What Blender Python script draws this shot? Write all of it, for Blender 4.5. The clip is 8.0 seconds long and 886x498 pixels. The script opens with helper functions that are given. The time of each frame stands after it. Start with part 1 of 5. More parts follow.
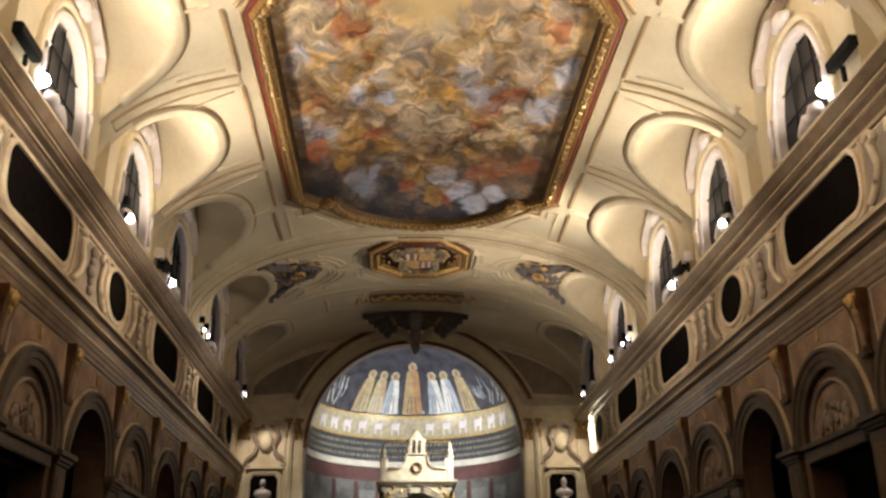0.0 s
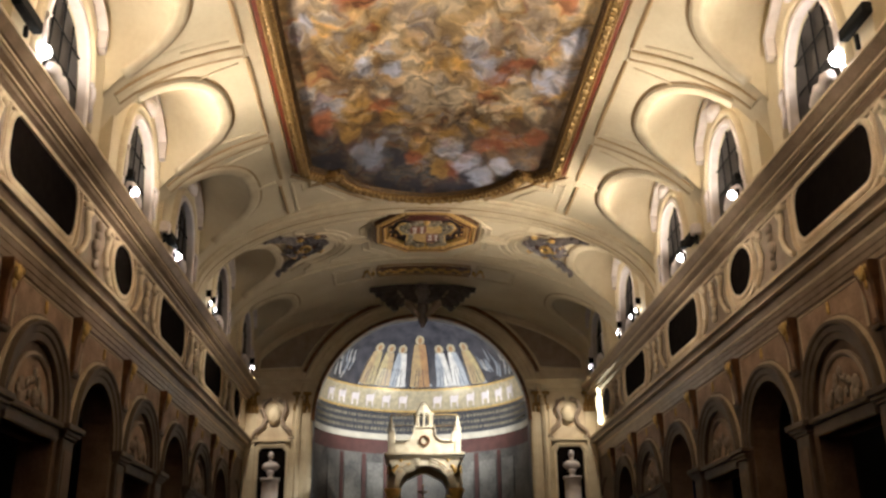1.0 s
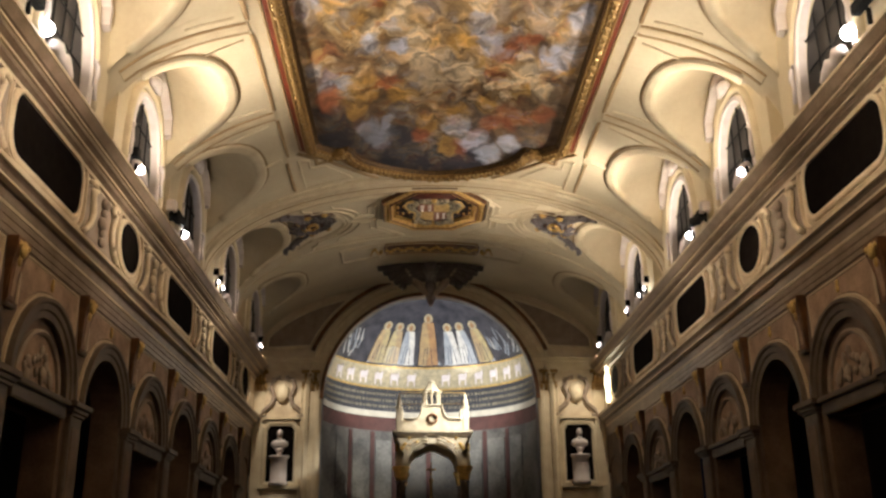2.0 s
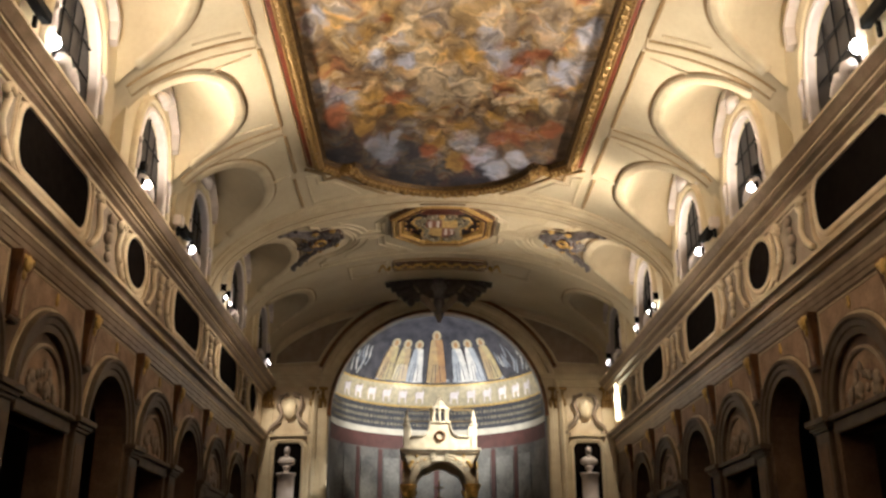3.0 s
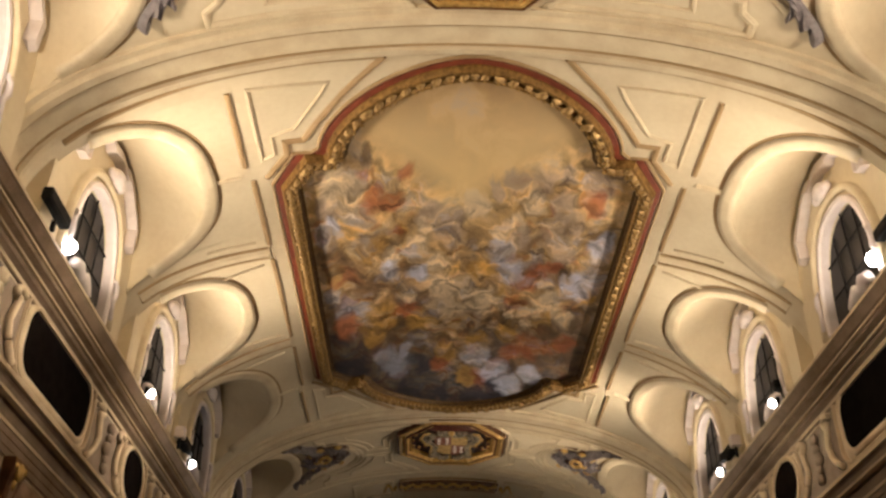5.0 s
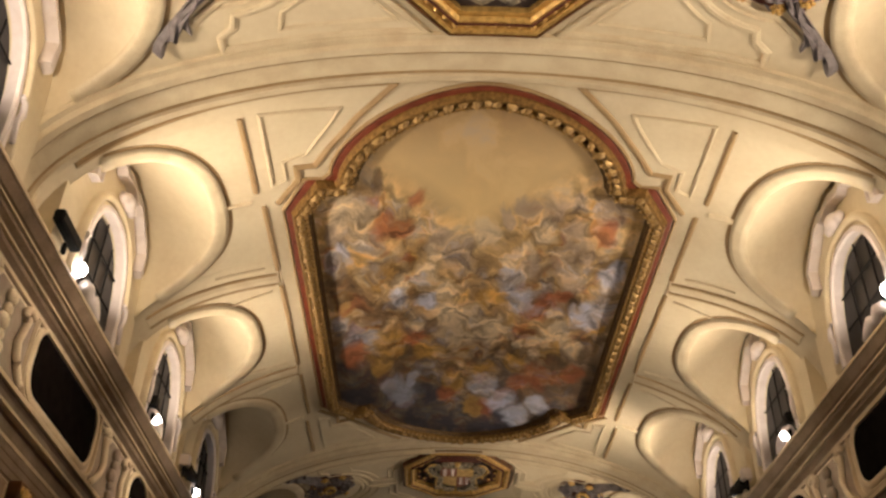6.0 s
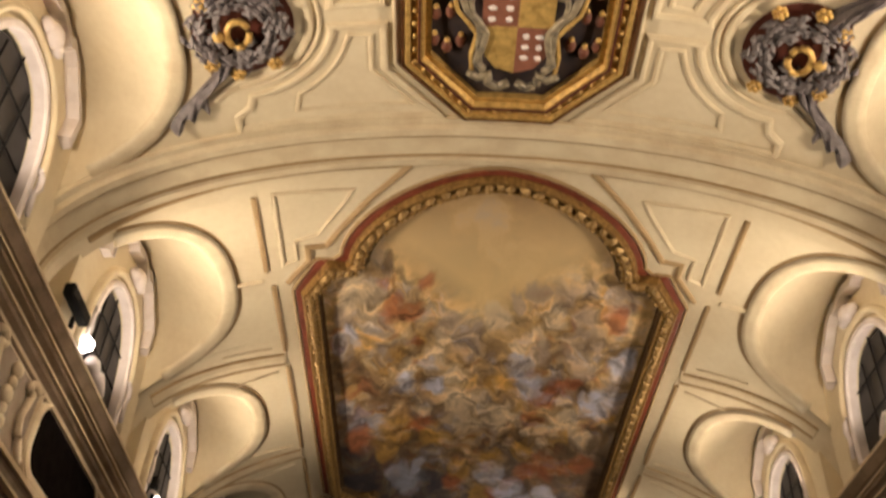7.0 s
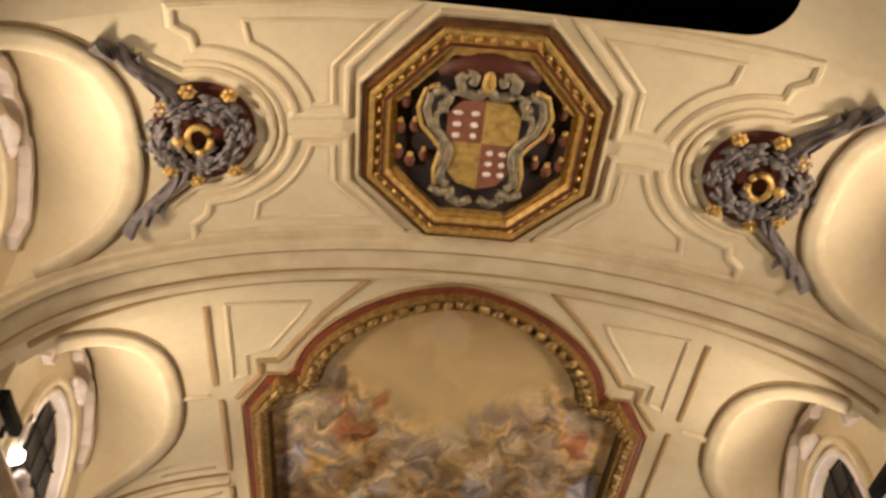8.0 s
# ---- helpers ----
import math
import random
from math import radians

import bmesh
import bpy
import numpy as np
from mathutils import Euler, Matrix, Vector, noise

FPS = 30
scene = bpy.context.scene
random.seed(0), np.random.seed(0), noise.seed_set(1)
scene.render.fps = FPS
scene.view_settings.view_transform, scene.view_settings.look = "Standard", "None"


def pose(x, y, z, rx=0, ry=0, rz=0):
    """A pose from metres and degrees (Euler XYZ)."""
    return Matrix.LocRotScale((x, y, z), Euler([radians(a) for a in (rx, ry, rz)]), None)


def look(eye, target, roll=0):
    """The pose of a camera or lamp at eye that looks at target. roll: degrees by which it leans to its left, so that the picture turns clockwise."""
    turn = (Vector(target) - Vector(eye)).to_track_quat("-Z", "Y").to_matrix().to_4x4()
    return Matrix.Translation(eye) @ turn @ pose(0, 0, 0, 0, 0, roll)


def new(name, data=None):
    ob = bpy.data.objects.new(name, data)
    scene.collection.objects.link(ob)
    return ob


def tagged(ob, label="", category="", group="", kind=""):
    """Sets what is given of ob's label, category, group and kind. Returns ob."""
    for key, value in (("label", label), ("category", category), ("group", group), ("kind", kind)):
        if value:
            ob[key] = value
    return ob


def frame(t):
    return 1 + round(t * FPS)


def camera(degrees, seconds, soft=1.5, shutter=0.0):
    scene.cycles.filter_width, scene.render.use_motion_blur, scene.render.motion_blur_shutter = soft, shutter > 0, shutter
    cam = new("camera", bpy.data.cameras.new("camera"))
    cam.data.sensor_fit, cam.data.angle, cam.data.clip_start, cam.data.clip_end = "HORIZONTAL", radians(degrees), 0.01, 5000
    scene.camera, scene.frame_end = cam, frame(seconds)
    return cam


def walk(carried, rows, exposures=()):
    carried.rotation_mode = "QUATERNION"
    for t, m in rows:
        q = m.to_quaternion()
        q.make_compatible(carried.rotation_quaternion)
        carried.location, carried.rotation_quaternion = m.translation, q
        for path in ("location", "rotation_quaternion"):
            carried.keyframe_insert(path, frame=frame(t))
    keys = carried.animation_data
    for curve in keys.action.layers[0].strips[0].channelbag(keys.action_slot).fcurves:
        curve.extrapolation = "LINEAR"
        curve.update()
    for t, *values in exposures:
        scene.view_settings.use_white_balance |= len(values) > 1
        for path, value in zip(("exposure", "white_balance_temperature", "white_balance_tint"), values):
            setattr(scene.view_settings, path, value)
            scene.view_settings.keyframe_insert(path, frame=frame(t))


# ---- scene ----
# camera: seconds, x, y, z, yaw, pitch up, roll
cam = camera(50.0, 8.0, soft=2.6, shutter=0.5)
ROWS = [
    (0.0, -0.692, 0.000, 1.620, -2.94, 21.78, -0.70),
    (0.5, -0.689, 0.073, 1.641, -2.72, 21.14, -0.70),
    (1.0, -0.670, 0.133, 1.658, -2.44, 20.18, -0.68),
    (1.5, -0.646, 0.180, 1.676, -2.13, 18.86, -0.62),
    (3.0, -0.542, 0.343, 1.656, -1.18, 19.99, -0.21),
    (3.5, -0.533, 0.462, 1.662, -0.92, 23.65, -0.05),
    (4.0, -0.560, 0.572, 1.659, -0.83, 27.64, 0.12),
    (4.5, -0.594, 0.663, 1.655, -0.74, 30.96, 0.36),
    (5.0, -0.633, 0.743, 1.648, -0.67, 33.22, 0.62),
    (6.5, -0.818, 0.914, 1.607, -0.14, 36.90, 1.94),
    (7.0, -0.833, 0.964, 1.610, 0.34, 40.35, 3.01),
    (7.5, -0.832, 1.043, 1.632, 0.69, 44.61, 4.19),
    (8.0, -0.819, 1.281, 1.724, -2.62, 47.97, 2.74),
]
walk(cam, [(t, pose(x, y, z, 0, 0, yaw) @ pose(0, 0, 0, 90 + pitch, 0, 0) @ pose(0, 0, 0, 0, 0, roll)) for t, x, y, z, yaw, pitch, roll in ROWS],
     exposures=[(0.0, 0.1, 5750, 8), (1.6, 0.12, 5900, 9), (3.0, 0.22, 5980, 9), (3.6, 0.16, 5880, 8), (4.5, -0.16, 6220, 11), (6.5, -0.48, 6430, 12.5), (8.0, -0.70, 6560, 12.5)])

# ---------------------------------------------------------------- plan
HW, Z0, RISE = 6.8, 9.7, 3.1            # nave half width, springing and rise of the vault
XW = 6.42                               # plane of the lunette walls
BAYS = [9.02, 14.3, 18.95, 23.35, 28.7, 33.6]  # window bays along the nave
BAY_HW = [1.9, 2.0, 1.8, 1.98, 1.9, 1.55]      # half widths of their lunettes
Y_BACK, Y_END = -6.0, 36.9
BZ, APEX, BP, CAP = 9.55, 4.72, 2.55, 0.72  # lunettes: base, reach towards the crown, fullness, rise to the wall
ARCHES = [11.40, 26.42]                 # transverse bands
ARC = [(12.6 + 3.33 * i, i % 2) for i in range(-5, 8)]   # arcade bays, 1 = closed by a lintel


def vz(x):
    return Z0 + RISE * math.sqrt(max(0.0, 1 - (x / HW) ** 2))


def vp(x, y):
    """A point of the barrel and its normal into the nave."""
    x = max(-HW * 0.999, min(HW * 0.999, x))
    s = math.sqrt(1 - (x / HW) ** 2)
    n = Vector((-RISE * x / (HW * HW * s), 0, -1)).normalized()
    return Vector((x, y, vz(x))), n


# ---------------------------------------------------------------- world and lights
world = bpy.data.worlds.new("night")
scene.world = world
world.use_nodes = True
world.node_tree.nodes["Background"].inputs[0].default_value = (0.02, 0.025, 0.04, 1)
world.node_tree.nodes["Background"].inputs[1].default_value = 0.05


def lamp(name, eye, target, watts, color, size=0.35, spread=None, spot=None):
    d = bpy.data.lights.new(name, "SPOT" if spot else "AREA")
    d.energy, d.color = watts, color
    if spot:
        d.spot_size, d.spot_blend, d.shadow_soft_size = radians(spot), 0.7, 0.12
    else:
        d.shape, d.size = "DISK", size
        if spread:
            d.spread = radians(spread)
    ob = new(name, d)
    ob.matrix_world = look(eye, target)
    return ob


WARM = (1.0, 0.80, 0.56)
# floodlights on the cornice: broad beams up across the vault, and spill on the lunettes beside them
for sx, y, w, dy in ((-1, -2.0, 85, 0), (1, -2.0, 105, 0), (-1, 3.6, 80, 0), (1, 3.6, 70, 0), (-1, 8.4, 92, 0.5), (1, 8.4, 86, 0.5),
                     (-1, 13.0, 100, 0.8), (1, 13.0, 88, 0.8), (-1, 18.4, 80, -0.8), (1, 18.4, 70, -2.2)):
    lamp("floodlight_beam", (sx * 6.0, y, 9.74), (-sx * 0.6, y + dy, 14.2), w * 1.06, WARM, 0.45, spread=122)
for sx, y, w in ((-1, 3.6, 150), (1, 3.6, 130), (-1, 8.8, 230), (1, 8.8, 150), (-1, 14.0, 230), (1, 14.0, 165), (-1, 18.7, 185), (1, 18.7, 185), (1, 23.0, 210), (1, 28.2, 120)):
    lamp("floodlight_spill", (sx * 5.9, y, 9.66), (sx * 5.75, y + 0.2, 12.0), w, WARM, spot=150 if y < 20 else 130)
# the same lamps' light falling on the opposite frieze
for sx, y, w in ((-1, 8.4, 26), (1, 8.4, 60), (-1, 13.0, 30), (1, 13.0, 62), (-1, 18.4, 40), (1, 18.4, 62), (-1, 23.0, 44), (1, 23.0, 16), (1, 27.9, 36)):
    lamp("floodlight_cross_beam", (sx * 6.0, y, 9.74), (-sx * 6.7, y + 0.4, 8.95), w * 0.38, WARM, 0.35, spread=24)
# extra pair without fixtures, added to brighten the crown round the first octagon
for sx in (-1, 1):
    lamp("floodlight_beam", (sx * 6.0, 6.3, 9.74), (0, 8.9, 12.8), 30, WARM, 0.4, spread=58)
for y, dy, w in ((22.6, 2.6, 58), (27.7, 0.2, 31)):
    lamp("floodlight_beam", (6.0, y, 9.74), (0.4, y + dy, 13.4), w, WARM, 0.4, spread=74)
lamp("floodlight_beam", (-6.0, 27.6, 9.74), (5.8, 28.4, 11.2), 42, WARM, 0.4, spread=50)
for sx in (-1, 1):
    lamp("apse_beam", (sx * 3.4, 36.4, 7.5), (-sx * 0.6, 41.6, 10.2), 1180, (1.0, 0.93, 0.82), spot=95)
# added fill light in free air, no fixture, to brighten the ciborium
lamp("altar_fill_light", (2.6, 29.5, 9.2), (0, 33.4, 6.4), 2400, (1.0, 0.88, 0.68), spot=42)
for sx in (-1, 1):
    lamp("end_wall_beam", (sx * 6.1, 34.9, 9.62), (sx * 5.2, 36.9, 6.0), 230, WARM, spot=85)


# ---------------------------------------------------------------- materials
def mat(name, c1, c2=None, rough=0.6, metal=0.0, scale=3.0, fine=60.0, bump=0.15, dist=0.02, spec=0.5):
    m = bpy.data.materials.new(name)
    m.use_nodes = True
    nt = m.node_tree
    b = nt.nodes["Principled BSDF"]
    b.inputs["Roughness"].default_value, b.inputs["Metallic"].default_value = rough, metal
    b.inputs["Specular IOR Level"].default_value = spec
    co = nt.nodes.new("ShaderNodeTexCoord")
    n1, n2 = nt.nodes.new("ShaderNodeTexNoise"), nt.nodes.new("ShaderNodeTexNoise")
    n1.inputs["Scale"].default_value, n1.inputs["Detail"].default_value = scale, 6
    n2.inputs["Scale"].default_value, n2.inputs["Detail"].default_value = fine, 4
    for n in (n1, n2):
        nt.links.new(co.outputs["Object"], n.inputs["Vector"])
    r = nt.nodes.new("ShaderNodeValToRGB")
    c2 = c2 or tuple(v * 0.8 for v in c1)
    r.color_ramp.elements[0].color, r.color_ramp.elements[1].color = (*c2, 1), (*c1, 1)
    r.color_ramp.elements[0].position, r.color_ramp.elements[1].position = 0.32, 0.62
    mx = nt.nodes.new("ShaderNodeMath")
    mx.operation = "MULTIPLY_ADD"
    mx.inputs[1].default_value, mx.inputs[2].default_value = 0.3, 0.0
    nt.links.new(n2.outputs["Fac"], mx.inputs[0])
    ad = nt.nodes.new("ShaderNodeMath")
    ad.operation = "MULTIPLY_ADD"
    ad.inputs[1].default_value = 0.7
    nt.links.new(n1.outputs["Fac"], ad.inputs[0])
    nt.links.new(mx.outputs[0], ad.inputs[2])
    nt.links.new(ad.outputs[0], r.inputs[0])
    nt.links.new(r.outputs[0], b.inputs["Base Color"])
    if bump:
        bp = nt.nodes.new("ShaderNodeBump")
        bp.inputs["Strength"].default_value, bp.inputs["Distance"].default_value = bump, dist
        nt.links.new(ad.outputs[0], bp.inputs["Height"])
        nt.links.new(bp.outputs[0], b.inputs["Normal"])
    return m


def glow(name, c, s):
    m = bpy.data.materials.new(name)
    m.use_nodes = True
    b = m.node_tree.nodes["Principled BSDF"]
    b.inputs["Emission Color"].default_value, b.inputs["Emission Strength"].default_value = (*c, 1), s
    return m


M_VAULT = mat("cream_plaster", (0.80, 0.71, 0.535), (0.69, 0.59, 0.42), 0.5, scale=0.9, fine=9, bump=0.12)
M_MOULD = mat("stucco_moulding", (0.77, 0.68, 0.50), (0.63, 0.52, 0.36), 0.5, scale=2.5, fine=40)
# ochre paint lines; round the lunettes the colour also stands for a shadow
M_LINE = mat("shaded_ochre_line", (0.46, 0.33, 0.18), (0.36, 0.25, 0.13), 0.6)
M_WHITE = mat("white_stucco", (0.82, 0.76, 0.78), (0.68, 0.61, 0.61), 0.5, scale=4)
M_WALL = mat("aged_wall_plaster", (0.19, 0.12, 0.08), (0.08, 0.048, 0.03), 0.6, scale=2.0, fine=20)
M_CORN = mat("cornice_marbling", (0.30, 0.22, 0.16), (0.16, 0.11, 0.07), 0.3, scale=2.2, fine=25)
M_CORNL = mat("cornice_light_edge", (0.66, 0.54, 0.38), (0.5, 0.38, 0.25), 0.4, scale=3)
M_ATTIC = mat("grey_brown_panel_paint", (0.36, 0.29, 0.23), (0.24, 0.18, 0.14), 0.6, scale=3)
M_DARK = mat("near_black_panel", (0.009, 0.007, 0.006), (0.004, 0.003, 0.003), 0.9, scale=5, spec=0.02)
M_GOLD = mat("gilding", (0.80, 0.55, 0.19), (0.40, 0.23, 0.07), 0.38, 0.4, scale=11, fine=70, bump=0.5, dist=0.03)
# gilding darkened to carry the shade of the frame's inner face
M_UMBER = mat("shaded_gilding", (0.15, 0.085, 0.03), (0.05, 0.028, 0.012), 0.5, 0.3, scale=9, fine=60, bump=0.4, dist=0.03)
M_BRONZE = mat("worn_gilding", (0.40, 0.24, 0.075), (0.13, 0.07, 0.025), 0.45, 0.5, scale=12, fine=60, bump=0.5, dist=0.03)
M_LEAF = mat("browned_gilding", (0.56, 0.37, 0.14), (0.17, 0.095, 0.035), 0.48, 0.4, scale=9, fine=50, bump=0.4)
M_RED = mat("red_bole_border", (0.25, 0.06, 0.03), (0.13, 0.03, 0.016), 0.5, scale=4)
M_BOLE = mat("maroon_ground", (0.13, 0.034, 0.022), (0.06, 0.018, 0.013), 0.5, scale=5)
M_GREY = mat("blue_grey_stucco", (0.23, 0.205, 0.22), (0.10, 0.088, 0.095), 0.6, scale=8, bump=0.4)
M_NIGHT = mat("night_window_glass", (0.024, 0.021, 0.021), (0.006, 0.006, 0.007), 0.4, scale=1.6, fine=7, spec=0.2)
M_STONE = mat("pale_marble", (0.74, 0.68, 0.56), (0.55, 0.48, 0.36), 0.4, scale=5)
M_BLACK = mat("black_metal", (0.012, 0.012, 0.013), (0.008, 0.008, 0.008), 0.75, scale=8, spec=0.15)
M_FLOOR = mat("dark_marble_floor", (0.07, 0.06, 0.05), (0.035, 0.03, 0.025), 0.3, scale=1.5)
# near-black: the gloom of the unlit aisles is put into the colour
M_AISLE = mat("aisle_shade_plaster", (0.022, 0.017, 0.013), (0.012, 0.009, 0.007), 0.7, scale=1.5)
M_ATTICL = mat("frieze_plaster", (0.82, 0.71, 0.54), (0.58, 0.46, 0.31), 0.6, scale=1.8, fine=25)
M_ARCHST = mat("grey_brown_stone", (0.125, 0.088, 0.06), (0.065, 0.043, 0.028), 0.5, scale=3)
M_ARCHBR = mat("brown_marbled_bracket", (0.20, 0.085, 0.03), (0.045, 0.02, 0.01), 0.4, scale=4)
M_SPAN = mat("faded_pink_field", (0.46, 0.31, 0.21), (0.20, 0.125, 0.085), 0.6, scale=2.6, fine=14)
M_GILT = mat("dull_gilding", (0.80, 0.57, 0.20), (0.42, 0.25, 0.075), 0.34, 0.35, scale=8, bump=0.4)
M_DARKST = mat("dark_stucco", (0.10, 0.09, 0.085), (0.05, 0.045, 0.04), 0.6, scale=6)
M_SCROLL = mat("silvered_scrollwork", (0.42, 0.36, 0.25), (0.13, 0.115, 0.10), 0.4, 0.3, scale=8, bump=0.3)
M_ROSE = mat("faded_red_field", (0.32, 0.13, 0.09), (0.20, 0.08, 0.05), 0.5, scale=6)
M_TASSEL = mat("red_brown_tassel", (0.20, 0.07, 0.04), (0.10, 0.03, 0.02), 0.5, scale=10, bump=0.4)
M_FIGY = mat("ochre_mosaic", (0.52, 0.42, 0.20), (0.32, 0.26, 0.16), 0.4, scale=5, fine=50)
M_FIGO = mat("brown_gold_mosaic", (0.50, 0.36, 0.17), (0.30, 0.22, 0.14), 0.4, scale=5, fine=50)
M_FIGO2 = mat("orange_gold_mosaic", (0.46, 0.27, 0.12), (0.28, 0.16, 0.09), 0.4, scale=5, fine=50)
M_FIGW = mat("white_mosaic", (0.78, 0.76, 0.72), (0.46, 0.46, 0.48), 0.4, scale=5, fine=50)
M_FIGB = mat("pale_blue_mosaic", (0.42, 0.45, 0.50), (0.24, 0.27, 0.33), 0.4, scale=5, fine=50)
M_LETTER = mat("dull_gold_letters", (0.30, 0.27, 0.19), (0.18, 0.16, 0.12), 0.4)
M_PALEF = mat("pale_fresco_panel", (0.32, 0.31, 0.28), (0.06, 0.058, 0.06), 0.6, scale=1.0, fine=10)
M_COL = mat("dark_veined_marble", (0.10, 0.08, 0.07), (0.04, 0.035, 0.03), 0.25, scale=7)
# glow for the added stand-ins of bright shapes
M_BRIGHT = glow("bright_shape_glow", (1.0, 0.82, 0.5), 5)
M_LENS = glow("lamp_lens", (1.0, 0.95, 0.86), 22)


# ---------------------------------------------------------------- helpers for meshes
def link(name, bm, material, parent=None, smooth=False, label=""):
    me = bpy.data.meshes.new(name)
    bmesh.ops.recalc_face_normals(bm, faces=bm.faces[:]) if len(bm.faces) < 60000 else None
    if smooth:
        for f in bm.faces:
            f.smooth = True
    bm.to_mesh(me)
    bm.free()
    me.materials.append(material)
    ob = new(name, me)
    if parent:
        ob.parent = parent
    if label:
        ob["label"] = label
    return ob


def part(name, bm, material, parent, label="", smooth=False):
    return link(name, bm, material, parent, smooth, label)


def structure(name, bm, material, label, category, smooth=False):
    return tagged(link(name, bm, material, None, smooth), label, category, kind="structure")


def thing(name, label, category, at=(0, 0, 0), group=""):
    ob = new(name)
    ob.location = at
    ob.empty_display_size = 0.2
    return tagged(ob, label, category, group)


def sweep(bm, pts, ups, profile, closed=False):
    """A profile of (sideways, outwards) carried along points, mitred at the corners."""
    n = len(pts)
    rings = []
    for i in range(n):
        a = pts[i - 1] if (i > 0 or closed) else None
        b = pts[(i + 1) % n] if (i < n - 1 or closed) else None
        t1 = (pts[i] - a).normalized() if a is not None else None
        t2 = (b - pts[i]).normalized() if b is not None else None
        t1, t2 = t1 or t2, t2 or t1
        up = ups[i]
        s1, s2 = t1.cross(up).normalized(), t2.cross(up).normalized()
        s = s1 + s2
        if s.length < 1e-4:
            s = s1
        s.normalize()
        k = 1 / max(0.45, s.dot(s1))
        rings.append([bm.verts.new(pts[i] + s * (u * k) + up * h) for u, h in profile])
    m = len(profile)
    for i in range(n if closed else n - 1):
        p, q = rings[i], rings[(i + 1) % n]
        for j in range(m - 1):
            bm.faces.new((p[j], p[j + 1], q[j + 1], q[j]))
    if not closed:
        for r in (rings[0], rings[-1]):
            if m > 2:
                bm.faces.new(r)


def band(w, h):
    """A raised fillet with rounded shoulders."""
    return [(-w / 2, -0.02), (-w / 2, h * 0.55), (-w * 0.34, h), (w * 0.1, h), (w * 0.2, h * 0.7), (w * 0.38, h * 0.6), (w / 2, h * 0.3), (w / 2, -0.02)]


def dense(poly, step=0.25, closed=False):
    out = []
    n = len(poly)
    for i in range(n if closed else n - 1):
        a, b = Vector(poly[i]), Vector(poly[(i + 1) % n])
        k = max(1, int((b - a).length / step))
        out += [a.lerp(b, j / k) for j in range(k)]
    if not closed:
        out.append(Vector(poly[-1]))
    return out


def on_vault(bm, poly, profile, closed=False, lift=0.0, step=0.25):
    pts, ups = [], []
    for q in dense([(x, y, 0) for x, y in poly], step, closed):
        p, n = vp(q.x, q.y)
        pts.append(p + n * lift)
        ups.append(n)
    sweep(bm, pts, ups, profile, closed)


def on_wall(bm, poly, x, profile, closed=True, step=0.4):
    """poly of (y, z) on the wall plane x, profile outwards to the nave."""
    up = Vector((-1 if x > 0 else 1, 0, 0))
    pts = dense([(x, y, z) for y, z in poly], step, closed)
    sweep(bm, pts, [up] * len(pts), profile, closed)


def box(bm, lo, hi, bevel=0.0):
    r = bmesh.ops.create_cube(bm, size=1)
    for v in r["verts"]:
        v.co = Vector([(a + b) / 2 + c * (b - a) for a, b, c in zip(lo, hi, v.co)])
    if bevel:
        es = list({e for v in r["verts"] for e in v.link_edges})
        bmesh.ops.bevel(bm, geom=es, offset=bevel, segments=2, affect="EDGES")


def ball(bm, at, r, scale=(1, 1, 1), sub=2):
    s = bmesh.ops.create_icosphere(bm, subdivisions=sub, radius=r)
    for v in s["verts"]:
        v.co = Vector(at) + Vector([c * k for c, k in zip(v.co, scale)])


def tube(bm, pts, radii, sides=8):
    """A round tube along points with a radius at each."""
    rings = []
    for i, p in enumerate(pts):
        t = (pts[min(i + 1, len(pts) - 1)] - pts[max(i - 1, 0)]).normalized()
        a = t.orthogonal().normalized()
        b = t.cross(a)
        r = radii[i] if isinstance(radii, (list, tuple)) else radii
        rings.append((a, b, p, r))
    prev = None
    out = []
    for a, b, p, r in rings:
        if prev is not None:
            a = (prev - (prev.dot(a.cross(b))) * a.cross(b)).normalized()
            b = (a.cross(b).cross(a)).normalized()
        prev = a
        out.append([bm.verts.new(p + (a * math.cos(k * 2 * math.pi / sides) + b * math.sin(k * 2 * math.pi / sides)) * r) for k in range(sides)])
    for p, q in zip(out, out[1:]):
        for k in range(sides):
            bm.faces.new((p[k], p[(k + 1) % sides], q[(k + 1) % sides], q[k]))
    bm.faces.new(out[0])
    bm.faces.new(out[-1])


def lathe(bm, at, prof, seg=16):
    """prof of (radius, height) turned about a vertical axis."""
    rings = []
    for r, z in prof:
        rings.append([bm.verts.new((at[0] + r * math.cos(k * 2 * math.pi / seg), at[1] + r * math.sin(k * 2 * math.pi / seg), at[2] + z)) for k in range(seg)])
    for p, q in zip(rings, rings[1:]):
        for k in range(seg):
            bm.faces.new((p[k], p[(k + 1) % seg], q[(k + 1) % seg], q[k]))
    bm.faces.new(rings[0])
    bm.faces.new(rings[-1])


def pieces(name, spots, radius, squash, material, parent, sub=1):
    """Alike small carvings, each an object on one shared mesh."""
    bm = bmesh.new()
    ball(bm, (0, 0, 0), radius, squash, sub)
    first = None
    for p in spots:
        if first is None:
            first = link(name, bm, material, parent, True)
            ob = first
        else:
            ob = new(name, first.data)
            ob.parent = parent
        ob.location = p
        f = 0.8 + 0.45 * ((len(parent.children) * 0.618) % 1)
        ob.scale = (f, 1.7 - f * 0.7, f)


